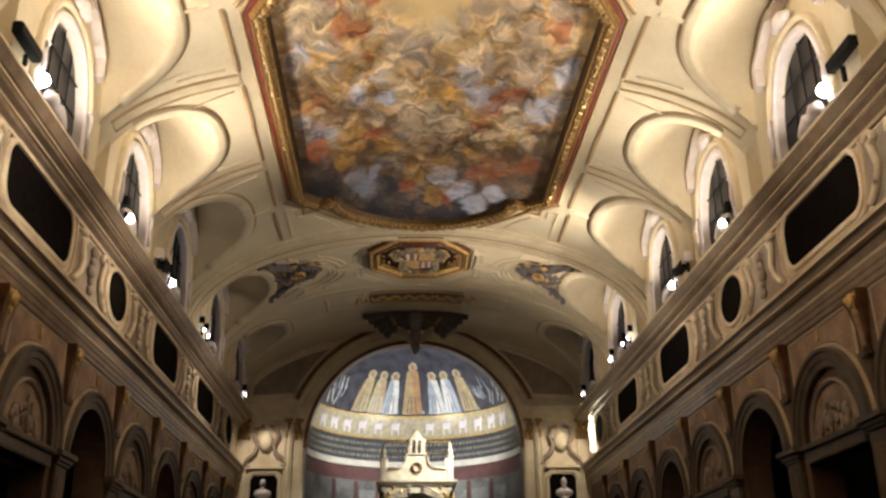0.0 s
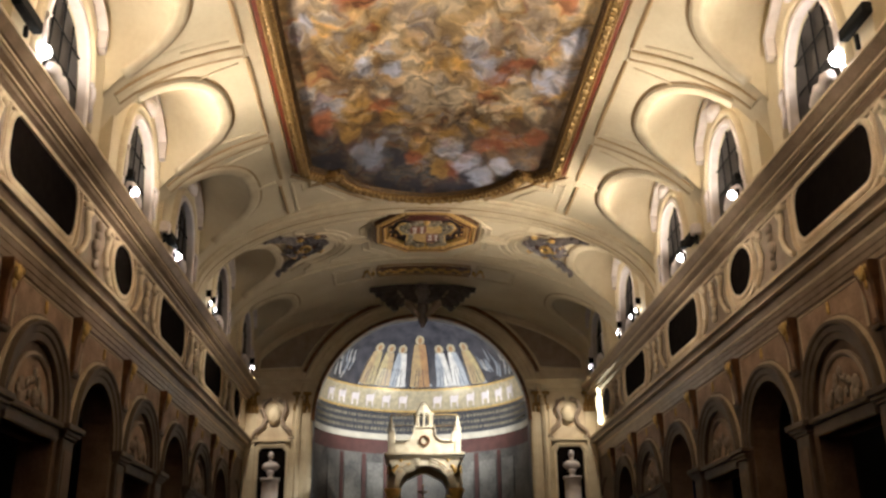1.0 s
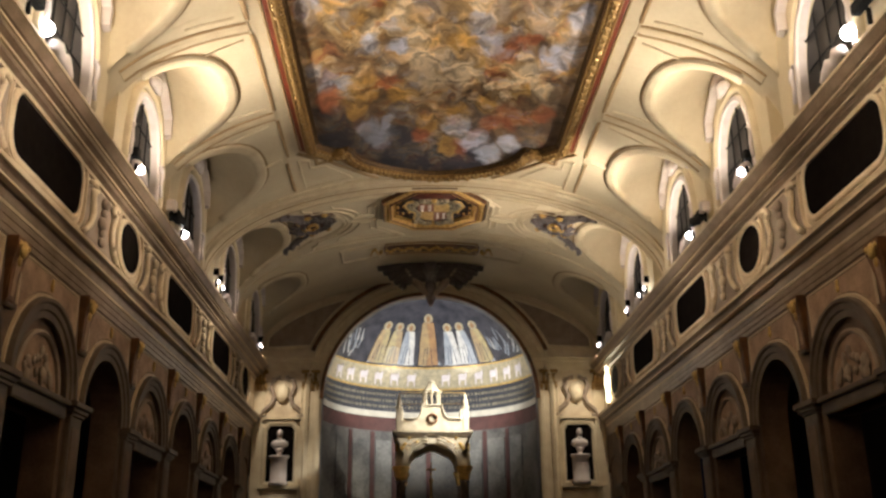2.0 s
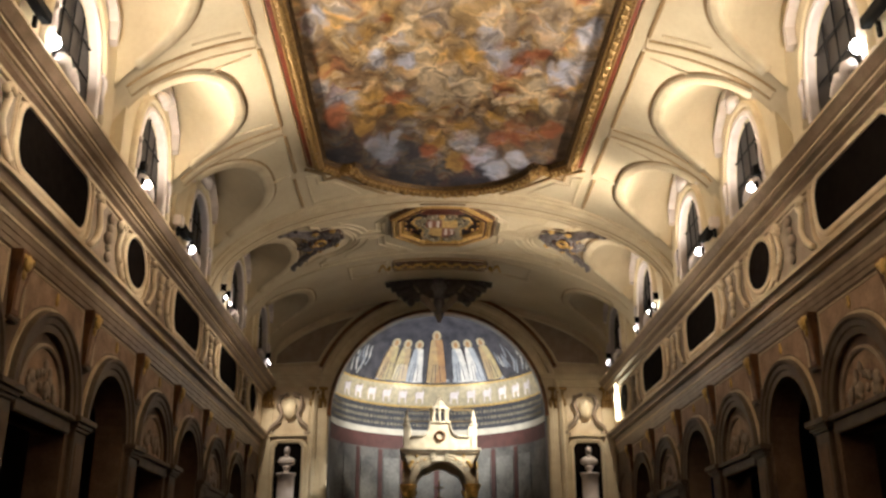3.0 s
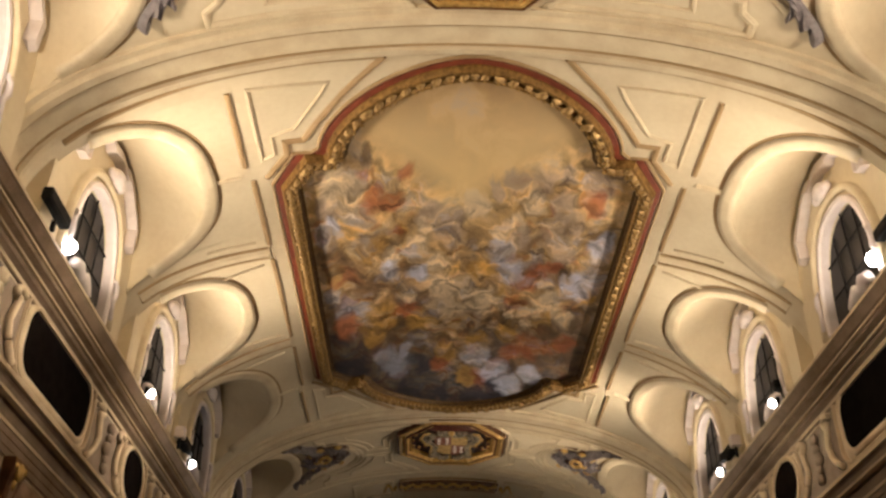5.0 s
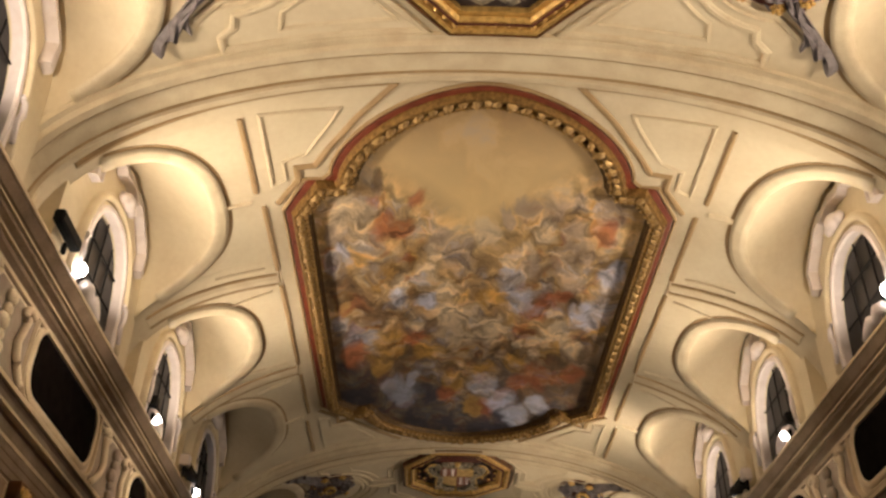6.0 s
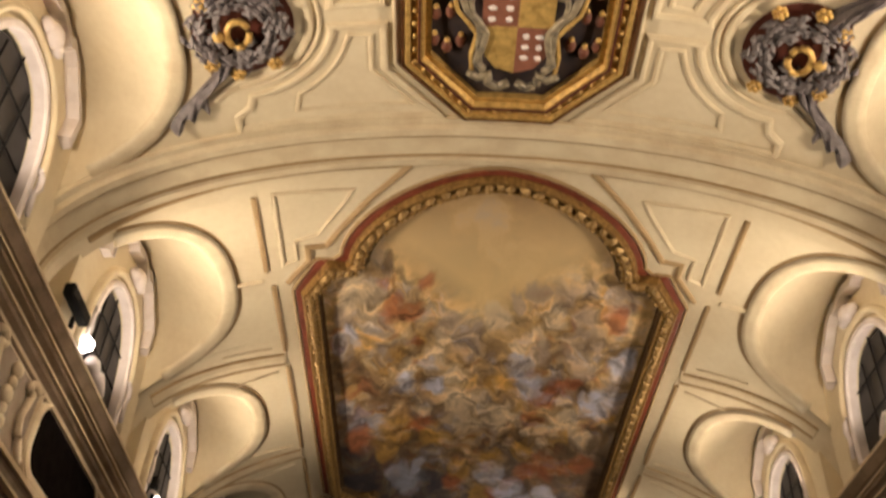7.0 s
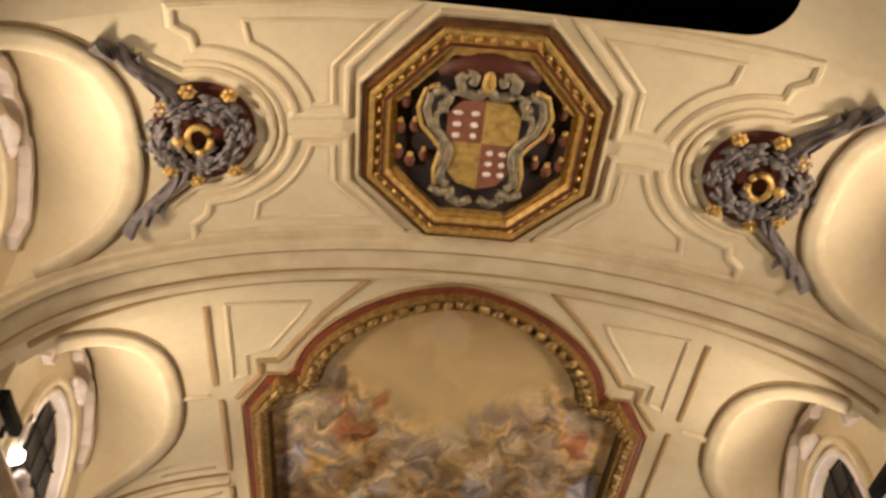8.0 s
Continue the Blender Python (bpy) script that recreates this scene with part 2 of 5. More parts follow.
def leaf(bm, p, way, up, length, width):
    """A pointed leaf with a raised midrib."""
    side = way.cross(up).normalized()
    a, b = bm.verts.new(p - way * length * 0.5), bm.verts.new(p + way * length * 0.5 - up * 0.02)
    l, r = bm.verts.new(p + side * width * 0.5), bm.verts.new(p - side * width * 0.5)
    m, d = bm.verts.new(p + up * width * 0.45), bm.verts.new(p - up * width * 0.3)
    for t in (m, d):
        for q, w in ((a, l), (l, b), (b, r), (r, a)):
            bm.faces.new((q, w, t))


def rounded(c, hy, hz, cut, steps=6):
    """An oblong with round ends: (y, z) points."""
    out = []
    for sy, sz in ((1, 1), (-1, 1), (-1, -1), (1, -1)):
        for k in range(steps + 1):
            a = math.pi / 2 * k / steps
            if sy * sz < 0:
                a = math.pi / 2 - a
            out.append((c[0] + sy * (hy - cut + cut * math.cos(a)), c[1] + sz * (hz - cut + cut * math.sin(a))))
    return out


def ellipse(c, a, b, n=28):
    return [(c[0] + a * math.cos(2 * math.pi * k / n), c[1] + b * math.sin(2 * math.pi * k / n)) for k in range(n)]


# ---------------------------------------------------------------- vault
def lun(v, hw, h, p):
    """A full arch: (offset, height) for v in 0..1."""
    a = math.pi * v
    c, sn = math.cos(a), math.sin(a)
    return hw * math.copysign(abs(c) ** (2 / p), c), h * abs(sn) ** (2 / p)


NV = 36


def foot(hw, v, grow=0.0):
    """The plan of a lunette's rim: offset along the nave, distance from the nave's axis, height."""
    dy, dx = lun(v, hw + grow, 6.75 - APEX + grow, BP)
    x = 6.75 - dx
    return dy, x, vz(x)


def cap_rise(x):
    return CAP * max(0.0, XW - x) / (XW - APEX)


bm = bmesh.new()
rows = []
y_cuts = [(Y_BACK, HW)]
for c, hw in zip(BAYS, BAY_HW):
    for k in range(NV + 1):
        dy, xr, zr = foot(hw, 1 - k / NV)
        y_cuts.append((c + dy, xr))
y_cuts.append((Y_END + 0.1, HW))
NC = 44
for y, xr in y_cuts:
    amax = math.asin(min(1.0, xr / HW))
    rows.append([bm.verts.new((HW * math.sin(amax * (2 * j / NC - 1)), y, Z0 + RISE * math.cos(amax * (2 * j / NC - 1)))) for j in range(NC + 1)])
for p, q in zip(rows, rows[1:]):
    for j in range(NC):
        bm.faces.new((p[j], p[j + 1], q[j + 1], q[j]))
for c, hw in zip(BAYS, BAY_HW):
    for sx in (-1, 1):
        prev = None
        for k in range(NV + 1):
            dy, xr, zr = foot(hw, k / NV)
            ring = [bm.verts.new((sx * (xr + (XW + 0.02 - xr) * j / 6), c + dy, zr + cap_rise(xr) * j / 6)) for j in range(7)]
            if prev:
                for j in range(6):
                    bm.faces.new((prev[j], prev[j + 1], ring[j + 1], ring[j]))
            prev = ring
for f in bm.faces:
    f.smooth = True
ceiling = structure("ceiling", bm, M_VAULT, "cream plaster barrel vault with window lunettes cut into both sides", "ceiling")

# outer shell above the vault and behind the camera
bm = bmesh.new()
box(bm, (-8.5, Y_BACK - 0.6, 14.2), (8.5, Y_END + 6.5, 14.5))
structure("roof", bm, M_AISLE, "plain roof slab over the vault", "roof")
bm = bmesh.new()
box(bm, (-11.5, Y_BACK - 0.6, -0.3), (11.5, Y_END + 6.5, 0))
structure("floor", bm, M_FLOOR, "dark polished marble floor of the nave", "floor")
bm = bmesh.new()
box(bm, (-11.5, Y_BACK - 0.6, 0), (11.5, Y_BACK, 14.2))
structure("wall_south", bm, M_WALL, "plain plastered entrance wall", "wall")

# foot of the vault behind the lunette walls
for sx, side in ((-1, "west"), (1, "east")):
    bm = bmesh.new()
    a, b = sorted((sx * 6.77, sx * 7.1))
    box(bm, (a, Y_BACK, 9.3), (b, Y_END, 10.4))
    structure("vault_foot_" + side, bm, M_VAULT, "plaster foot of the vault above the cornice", "wall")

# rims round the lunettes and ribs between them
bm = bmesh.new()
# be: brown strip outside each rim, drawing the rim's shadow line in colour
be = bmesh.new()
for c, hw in zip(BAYS, BAY_HW):
    for sx in (-1, 1):
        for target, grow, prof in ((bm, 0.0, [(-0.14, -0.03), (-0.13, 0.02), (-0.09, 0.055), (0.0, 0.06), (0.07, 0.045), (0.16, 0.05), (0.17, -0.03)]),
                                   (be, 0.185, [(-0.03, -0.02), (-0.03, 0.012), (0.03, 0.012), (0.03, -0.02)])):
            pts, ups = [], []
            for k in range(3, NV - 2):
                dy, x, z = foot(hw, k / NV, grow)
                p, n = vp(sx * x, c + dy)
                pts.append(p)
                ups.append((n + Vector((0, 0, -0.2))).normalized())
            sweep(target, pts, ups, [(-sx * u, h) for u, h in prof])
structure("lunette_shadow_line", be, M_LINE, "ochre-brown lines painting the shadow round the lunette rims", "moulding")
structure("lunette_trim", bm, M_MOULD, "rounded cream stucco rims of the window lunettes", "moulding", True)

# transverse arches
bm = bmesh.new()
for y, w in zip(ARCHES, (1.0, 1.0)):
    pts, ups = [], []
    for k in range(61):
        a = radians(-86 + 172 * k / 60)
        p, n = vp(HW * math.sin(a), y)
        pts.append(p)
        ups.append(n)
    h = w / 2
    sweep(bm, pts, ups, [(-h, -0.03), (-h, 0.07), (-h + 0.09, 0.09), (-h + 0.12, 0.17), (-h + 0.24, 0.19), (-h + 0.27, 0.12), (h - 0.27, 0.12), (h - 0.24, 0.19), (h - 0.12, 0.17), (h - 0.09, 0.09), (h, 0.07), (h, -0.03)])
structure("vault_arch_trim", bm, M_MOULD, "wide cream stucco bands across the vault", "moulding")

# lunette walls with window openings
WHW, WH, WP = 1.08, 1.92, 2.5


def window_bay(sx, c, bhw, number):
    x0, x1 = sx * XW, sx * (XW + 0.5)
    bm = bmesh.new()
    N = 32
    for k in range(N):
        q = []
        for kk in (k, k + 1):
            dy, xr, zr = foot(bhw, kk / N, 0.03)
            dz = zr + cap_rise(xr) - BZ
            wy, wz = lun(kk / N, WHW, WH, WP)
            q.append((Vector((x0, c + dy, BZ + dz)), Vector((x0, c + wy, BZ + wz)), Vector((x1, c + wy, BZ + wz))))
        for i in range(2):
            bm.faces.new([bm.verts.new(v) for v in (q[0][i], q[1][i], q[1][i + 1], q[0][i + 1])])
    for lo, hi in ((-bhw - 0.03, -WHW), (WHW, bhw + 0.03)):
        box(bm, (min(x0, x1), c + lo, 9.2), (max(x0, x1), c + hi, BZ))
    side, _, rim_z = foot(bhw, 0.0, 0.03)
    for m in (-1, 1):
        box(bm, (min(x0 + sx * 0.004, sx * 6.8), c + m * side - 0.06, 9.3), (max(x0 + sx * 0.004, sx * 6.8), c + m * side + 0.06, 10.74))
        bm.faces.new([bm.verts.new((x0, c + m * q, z)) for q, z in ((side, rim_z), (WHW, BZ), (side, BZ))])
    bmesh.ops.remove_doubles(bm, verts=bm.verts, dist=0.0005)
    structure("lunette_wall_%d" % number, bm, M_VAULT, "cream plaster lunette wall round a window opening", "wall")
    w = tagged(new("window_%d" % number), "dark night window in a scrolled white stucco surround above the cornice", "window", "nave windows", "structure")
    # glass
    bm = bmesh.new()
    bm.faces.new([bm.verts.new((sx * (XW + 0.12), c + lun(k / N, WHW, WH, WP)[0], BZ - 0.1 + lun(k / N, WHW, WH, WP)[1])) for k in range(N + 1)])
    part("pane", bm, M_NIGHT, w)
    bm = bmesh.new()
    for dy in (-0.45, 0.0, 0.45):
        box(bm, (min(sx * (XW + 0.08), sx * (XW + 0.11)), c + dy - 0.006, BZ - 0.1), (max(sx * (XW + 0.08), sx * (XW + 0.11)), c + dy + 0.006, BZ + WH * (1 - abs(dy) * 0.25) - 0.06))
    for z in (10.2, 10.8):
        box(bm, (min(sx * (XW + 0.08), sx * (XW + 0.11)), c - WHW * 0.88, z - 0.006), (max(sx * (XW + 0.08), sx * (XW + 0.11)), c + WHW * 0.88, z + 0.006))
    part("glazing_bars", bm, M_BLACK, w)
    # inner white frame
    up = Vector((-sx, 0, 0))

    def path(hw, h, p, k0=0, k1=N):
        return [Vector((x0, c + lun(k / N, hw, h, p)[0], BZ + lun(k / N, hw, h, p)[1])) for k in range(k0, k1 + 1)]
    bm = bmesh.new()
    pts = path(WHW, WH, WP)
    sweep(bm, pts, [up] * len(pts), [(-sx * u, h) for u, h in ((-0.02, -0.11), (-0.04, 0.05), (-0.02, 0.09), (0.06, 0.09), (0.09, 0.06), (0.09, -0.02))])
    part("inner_frame", bm, M_WHITE, w)
    # outer stepped surround
    bm = bmesh.new()
    zt = BZ + WH
    for m in (-1, 1):
        o = [(1.42, 11.3), (1.44, 11.75), (1.22, 11.95), (1.10, 12.02), (0.82, 12.26), (0.52, 12.38), (0.40, 12.30), (0.0, 12.40)]
        pts = dense([(x0, c + m * a, b) for a, b in o], 0.2)
        sweep(bm, pts, [up] * len(pts), [(m * sx * u, h) for u, h in ((-0.13, -0.02), (-0.13, 0.10), (-0.09, 0.15), (0.06, 0.15), (0.07, 0.19), (0.11, 0.19), (0.13, -0.02))])
    part("outer_surround", bm, M_WHITE, w)
    bm = bmesh.new()
    for m in (-1, 1):
        tube(bm, [Vector((x0 - sx * 0.12, c + m * a, z)) for a, z in ((1.06, 10.42), (1.18, 10.36), (1.22, 10.2), (1.14, 10.02), (1.2, 9.7))], [0.03, 0.05, 0.055, 0.045, 0.04], 7)
    ball(bm, (x0 - sx * 0.15, c, zt + 0.42), 0.17, (0.8, 1.3, 1))
    for m in (-1, 1):
        ball(bm, (x0 - sx * 0.14, c + m * 0.22, zt + 0.38), 0.11, (0.8, 1.2, 0.9))
    part("carved_scrolls", bm, M_WHITE, w, smooth=True)
    bm = bmesh.new()
    tube(bm, [Vector((x0 - sx * 0.10, c + a, z)) for a, z in ((-0.85, 9.56), (-0.72, 9.68), (-0.55, 9.72), (-0.42, 9.62), (-0.28, 9.66), (-0.12, 9.60), (0.08, 9.52))], [0.05, 0.10, 0.11, 0.09, 0.12, 0.10, 0.05], 8)
    part("sill_scroll", bm, M_WHITE, w, smooth=True)
    bm = bmesh.new()
    pts = path(WHW + 0.24, WH + 0.22, WP)
    sweep(bm, pts, [up] * len(pts), [(-0.07, -0.02), (-0.07, 0.10), (0.0, 0.13), (0.07, 0.09), (0.07, -0.02)])
    part("cream_moulding", bm, M_MOULD, w, smooth=True)


n = 0
for sx in (-1, 1):
    for c, hw in zip(BAYS, BAY_HW):
        n += 1
        window_bay(sx, c, hw, n)

# ---------------------------------------------------------------- nave walls
def wall(sx, name):
    x0, x1 = sorted((sx * HW, sx * (HW + 0.6)))
    bm = bmesh.new()
    box(bm, (x0, Y_BACK, 6.35), (x1, Y_END, 9.3))
    lo = ARC[0][0] - 1.7
    box(bm, (x0, Y_BACK, 0), (x1, lo, 6.35)) if lo > Y_BACK else None
    for c, closed in ARC:
        a, b = c - 1.7, min(c + 1.7, Y_END)
        hw, sp, rise = 1.18, 4.62, 1.18
        box(bm, (x0, a, 0), (x1, c - hw, sp))
        box(bm, (x0, c + hw, 0), (x1, b, sp))
        arch = [(c + hw * math.cos(math.pi * k / 20), sp + rise * math.sin(math.pi * k / 20)) for k in range(21)]
        outer = [(b, sp)] + [(b + (a - b) * k / 18, 6.35) for k in range(19)] + [(a, sp)]
        for k in range(20):
            for xx in (x0, x1):
                bm.faces.new([bm.verts.new((xx, *q)) for q in (outer[k], outer[k + 1], arch[k + 1], arch[k])])
            bm.faces.new([bm.verts.new(v) for v in ((x0, *arch[k]), (x0, *arch[k + 1]), (x1, *arch[k + 1]), (x1, *arch[k]))])
        if closed:
            xi0, xi1 = sorted((sx * (HW + 0.06), sx * (HW + 0.5)))
            box(bm, (xi0, c - hw - 0.02, 4.3), (xi1, c + hw + 0.02, sp + rise + 0.02))
    structure(name, bm, M_WALL, "aged ochre plaster nave wall with an arcade of round arches", "wall")
    # aisle, its darkness put into the plaster colour
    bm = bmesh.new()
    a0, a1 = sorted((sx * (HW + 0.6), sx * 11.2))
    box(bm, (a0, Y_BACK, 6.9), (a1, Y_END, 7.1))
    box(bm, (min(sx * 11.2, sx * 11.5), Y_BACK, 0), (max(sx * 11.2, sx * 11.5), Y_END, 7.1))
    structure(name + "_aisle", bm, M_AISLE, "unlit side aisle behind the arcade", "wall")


wall(-1, "wall_west")
wall(1, "wall_east")


def profile_run(sx, z, prof, y0=Y_BACK, y1=Y_END, x=HW):
    """A moulding along the nave: prof of (out from the wall, height)."""
    bm = bmesh.new()
    v = [[bm.verts.new((sx * (x - o), y, z + h)) for o, h in prof] for y in (y0, y1)]
    for j in range(len(prof)):
        k = (j + 1) % len(prof)
        bm.faces.new((v[0][j], v[0][k], v[1][k], v[1][j]))
    bm.faces.new(v[0])
    bm.faces.new(v[1])
    return bm


for sx, side in ((-1, "west"), (1, "east")):
    # main cornice
    structure("cornice_" + side, profile_run(sx, 8.85, [(-0.05, 0), (0.06, 0), (0.08, 0.08), (0.18, 0.13), (0.22, 0.22), (0.36, 0.26), (0.38, 0.36), (0.44, 0.38), (0.50, 0.47), (0.54, 0.53), (0.54, 0.58), (0.10, 0.66), (-0.05, 0.66)]),
              M_CORN, "dark brown marbled cornice along the foot of the vault", "cornice")
    structure("lower_cornice_" + side, profile_run(sx, 6.95, [(-0.05, 0), (0.05, 0), (0.08, 0.1), (0.10, 0.22), (0.22, 0.28), (0.26, 0.36), (0.34, 0.42), (0.34, 0.48), (0.05, 0.54), (-0.05, 0.54)]),
              M_CORN, "brown marbled string cornice above the arcade", "cornice")

    structure("architrave_" + side, profile_run(sx, 6.62, [(-0.05, 0), (0.03, 0), (0.03, 0.10), (0.045, 0.11), (0.045, 0.22), (0.06, 0.23), (0.06, 0.335), (-0.05, 0.335)]),
              M_CORN, "stepped brown architrave under the string cornice", "cornice")

for sx, side in ((-1, "west"), (1, "east")):
    # pale strips whose colour also carries the highlights of the lit cornice edges
    bm = bmesh.new()
    for o, z0, z1 in ((0.555, 9.37, 9.425), (0.415, 9.16, 9.20), (0.255, 9.03, 9.075), (0.095, 8.86, 8.93), (0.355, 7.35, 7.42), (0.245, 7.19, 7.235), (0.075, 6.96, 7.02)):
        a, b = sorted((sx * (HW + 0.02), sx * (HW - o)))
        box(bm, (a, Y_BACK, z0), (b, Y_END, z1))
    structure("cornice_edge_trim_" + side, bm, M_CORNL, "lighter ochre fillets along the two cornices, edge highlights in their colour", "moulding")

# ---------------------------------------------------------------- end wall and apse
AR, AZ = 4.2, 8.1
bm = bmesh.new()
N = 40
for yy in (Y_END, Y_END + 0.6):
    for k in range(N):
        q = []
        for kk in (k, k + 1):
            a = math.pi * kk / N
            pin = (AR * math.cos(a), yy, AZ + AR * math.sin(a))
            c, s = math.cos(a), math.sin(a)
            t = min(7.0 / max(1e-6, abs(c)), 5.6 / max(1e-6, s))
            q.append((pin, (t * c, yy, AZ + t * s)))
        bm.faces.new([bm.verts.new(v) for v in (q[0][0], q[1][0], q[1][1], q[0][1])])
for k in range(N):
    q = [(AR * math.cos(math.pi * kk / N), AZ + AR * math.sin(math.pi * kk / N)) for kk in (k, k + 1)]
    bm.faces.new([bm.verts.new(v) for v in ((q[0][0], Y_END, q[0][1]), (q[1][0], Y_END, q[1][1]), (q[1][0], Y_END + 0.6, q[1][1]), (q[0][0], Y_END + 0.6, q[0][1]))])
for sx in (-1, 1):
    box(bm, (min(sx * AR, sx * 7.0), Y_END, 0), (max(sx * AR, sx * 7.0), Y_END + 0.6, AZ))
structure("wall_north", bm, M_ATTICL, "ochre end wall pierced by the great apse arch", "wall")

bm = bmesh.new()
pts = [Vector((AR * 1.03, Y_END, 4.0))] + [Vector(((AR + 0.12) * math.cos(math.pi * k / 40), Y_END, AZ + (AR + 0.1) * math.sin(math.pi * k / 40))) for k in range(41)] + [Vector((-AR * 1.03, Y_END, 4.0))]
sweep(bm, pts, [Vector((0, -1, 0))] * len(pts), [(-0.12, -0.02), (-0.12, 0.10), (-0.04, 0.14), (0.10, 0.14), (0.14, 0.08), (0.30, 0.08), (0.34, 0.18), (0.46, 0.22), (0.54, 0.14), (0.64, 0.17), (0.68, -0.02)] )
structure("apse_arch_trim", bm, M_MOULD, "moulded stucco archivolt round the apse", "moulding")

# apse shell
APY = Y_END + 0.6
AX, AZC = 4.28, 9.4


def apse_point(a, z, r=AX):
    """A point of the apse: a in degrees from the right, z the height."""
    k = 1.0
    if z > AZC:
        k = math.sqrt(max(0.0, 1 - ((z - AZC) / 4.0) ** 2))
    return Vector((r * k * math.cos(radians(a)), APY + r * k * math.sin(radians(a)), z))


def apse_shell(z0, z1, nz, off=0.0):
    bm = bmesh.new()
    rings = []
    for i in range(nz + 1):
        z = z0 + (z1 - z0) * i / nz
        rings.append([bm.verts.new(apse_point(180 * k / 48, z, AX - off)) for k in range(49)])
    for p, q in zip(rings, rings[1:]):
        for k in range(48):
            bm.faces.new((p[k], p[k + 1], q[k + 1], q[k]))
    return bm


M_COATBACK = mat("dark_blue_brown_ground", (0.07, 0.05, 0.05), (0.03, 0.03, 0.045), 0.6, scale=4)
M_MOSAIC = mat("night_blue_mosaic", (0.085, 0.083, 0.10), (0.012, 0.013, 0.022), 0.3, scale=2.2, fine=50, bump=0.4)
M_GOLDBAND = mat("gold_mosaic_band", (0.62, 0.54, 0.36), (0.36, 0.32, 0.24), 0.3, 0.2, scale=6, fine=60, bump=0.4)
M_INSC = mat("blue_inscription_band", (0.06, 0.062, 0.075), (0.03, 0.03, 0.04), 0.4, scale=6)
M_FRESCO = mat("faded_apse_fresco", (0.21, 0.20, 0.18), (0.03, 0.028, 0.03), 0.6, scale=0.8, fine=9)
M_REDBAND = mat("dark_red_painted_band", (0.12, 0.045, 0.038), (0.07, 0.028, 0.024), 0.6)
M_PALE = mat("pale_stone_band", (0.66, 0.62, 0.52), (0.5, 0.46, 0.38), 0.5)

apse = tagged(new("apse"), "apse with a dark blue figured mosaic above faded frescoes", "apse", kind="structure")
part("fresco_wall", apse_shell(0, 7.5, 6), M_FRESCO, apse, "faded painted panels with dark red uprights", True)
part("red_band", apse_shell(7.5, 8.08, 2), M_REDBAND, apse, smooth=True)
part("stone_band", apse_shell(8.08, 8.34, 1, 0.06), M_PALE, apse, smooth=True)
part("lettered_band", apse_shell(8.34, 9.34, 3), M_INSC, apse, smooth=True)
part("gold_band", apse_shell(9.34, 10.28, 5), M_GOLDBAND, apse, "pale gold mosaic band with a row of white sheep", True)
part("mosaic_conch", apse_shell(10.28, 13.38, 24), M_MOSAIC, apse, "dark blue mosaic half dome with standing robed figures", True)


# ---------------------------------------------------------------- ceiling painting
def painting_outline(k=0.0):
    """Outline of the painting's field, widened by k."""
    pts = []
    yc, cy, cx = 19.05, 4.07, 3.0
    r = 2.12
    half = [(cx + k, 0.0), (cx + k, cy - 0.1 + k * 0.25), (cx - 0.42 + k * 0.95, cy + 0.36 + k * 0.75), (r + k + 0.12, cy + 0.30 + k * 0.75), (r + k * 0.95, cy + 0.55 + k * 0.55)]
    arc = []
    y0 = cy + 0.55 + k * 0.55
    ay = 6.42 + k
    for i in range(1, 15):
        a = math.pi / 2 * i / 14
        arc.append(((r + k * 0.95) * math.cos(a) ** 1.2, y0 + (ay - y0) * math.sin(a) ** 1.2))
    half += arc
    q = half + [(-x, y) for x, y in reversed(half[:-1])]
    low = [(x, -y) for x, y in reversed(q)]
    return [(x, yc - y) for x, y in q + low[1:-1]]


def clean(poly):
    out = []
    for q in poly:
        if not out or math.hypot(q[0] - out[-1][0], q[1] - out[-1][1]) > 0.02:
            out.append(q)
    if math.hypot(out[0][0] - out[-1][0], out[0][1] - out[-1][1]) < 0.02:
        out.pop()
    return out


def vault_fill(poly, lift, rows_n=80):
    """A sheet following the vault inside a symmetric outline (cut in rows along y)."""
    bm = bmesh.new()
    ys = [q[1] for q in poly]
    y0, y1 = min(ys), max(ys)
    prev = None
    for i in range(rows_n + 1):
        y = y0 + (y1 - y0) * (0.0005 + 0.999 * i / rows_n)
        xs = []
        for (xa, ya), (xb, yb) in zip(poly, poly[1:] + poly[:1]):
            if (ya - y) * (yb - y) <= 0 and ya != yb:
                xs.append(xa + (xb - xa) * (y - ya) / (yb - ya))
        w = max(abs(v) for v in xs)
        ring = []
        for j in range(17):
            p, nn = vp(w * (j / 8 - 1), y)
            ring.append(bm.verts.new(p + nn * lift))
        if prev:
            for j in range(16):
                bm.faces.new((prev[j], prev[j + 1], ring[j + 1], ring[j]))
        prev = ring
    return bm


def nt_abs(nt, join, socket):
    q = nt.nodes.new("ShaderNodeMath")
    q.operation = "ABSOLUTE"
    join(socket, q.inputs[0])
    return q.outputs[0]


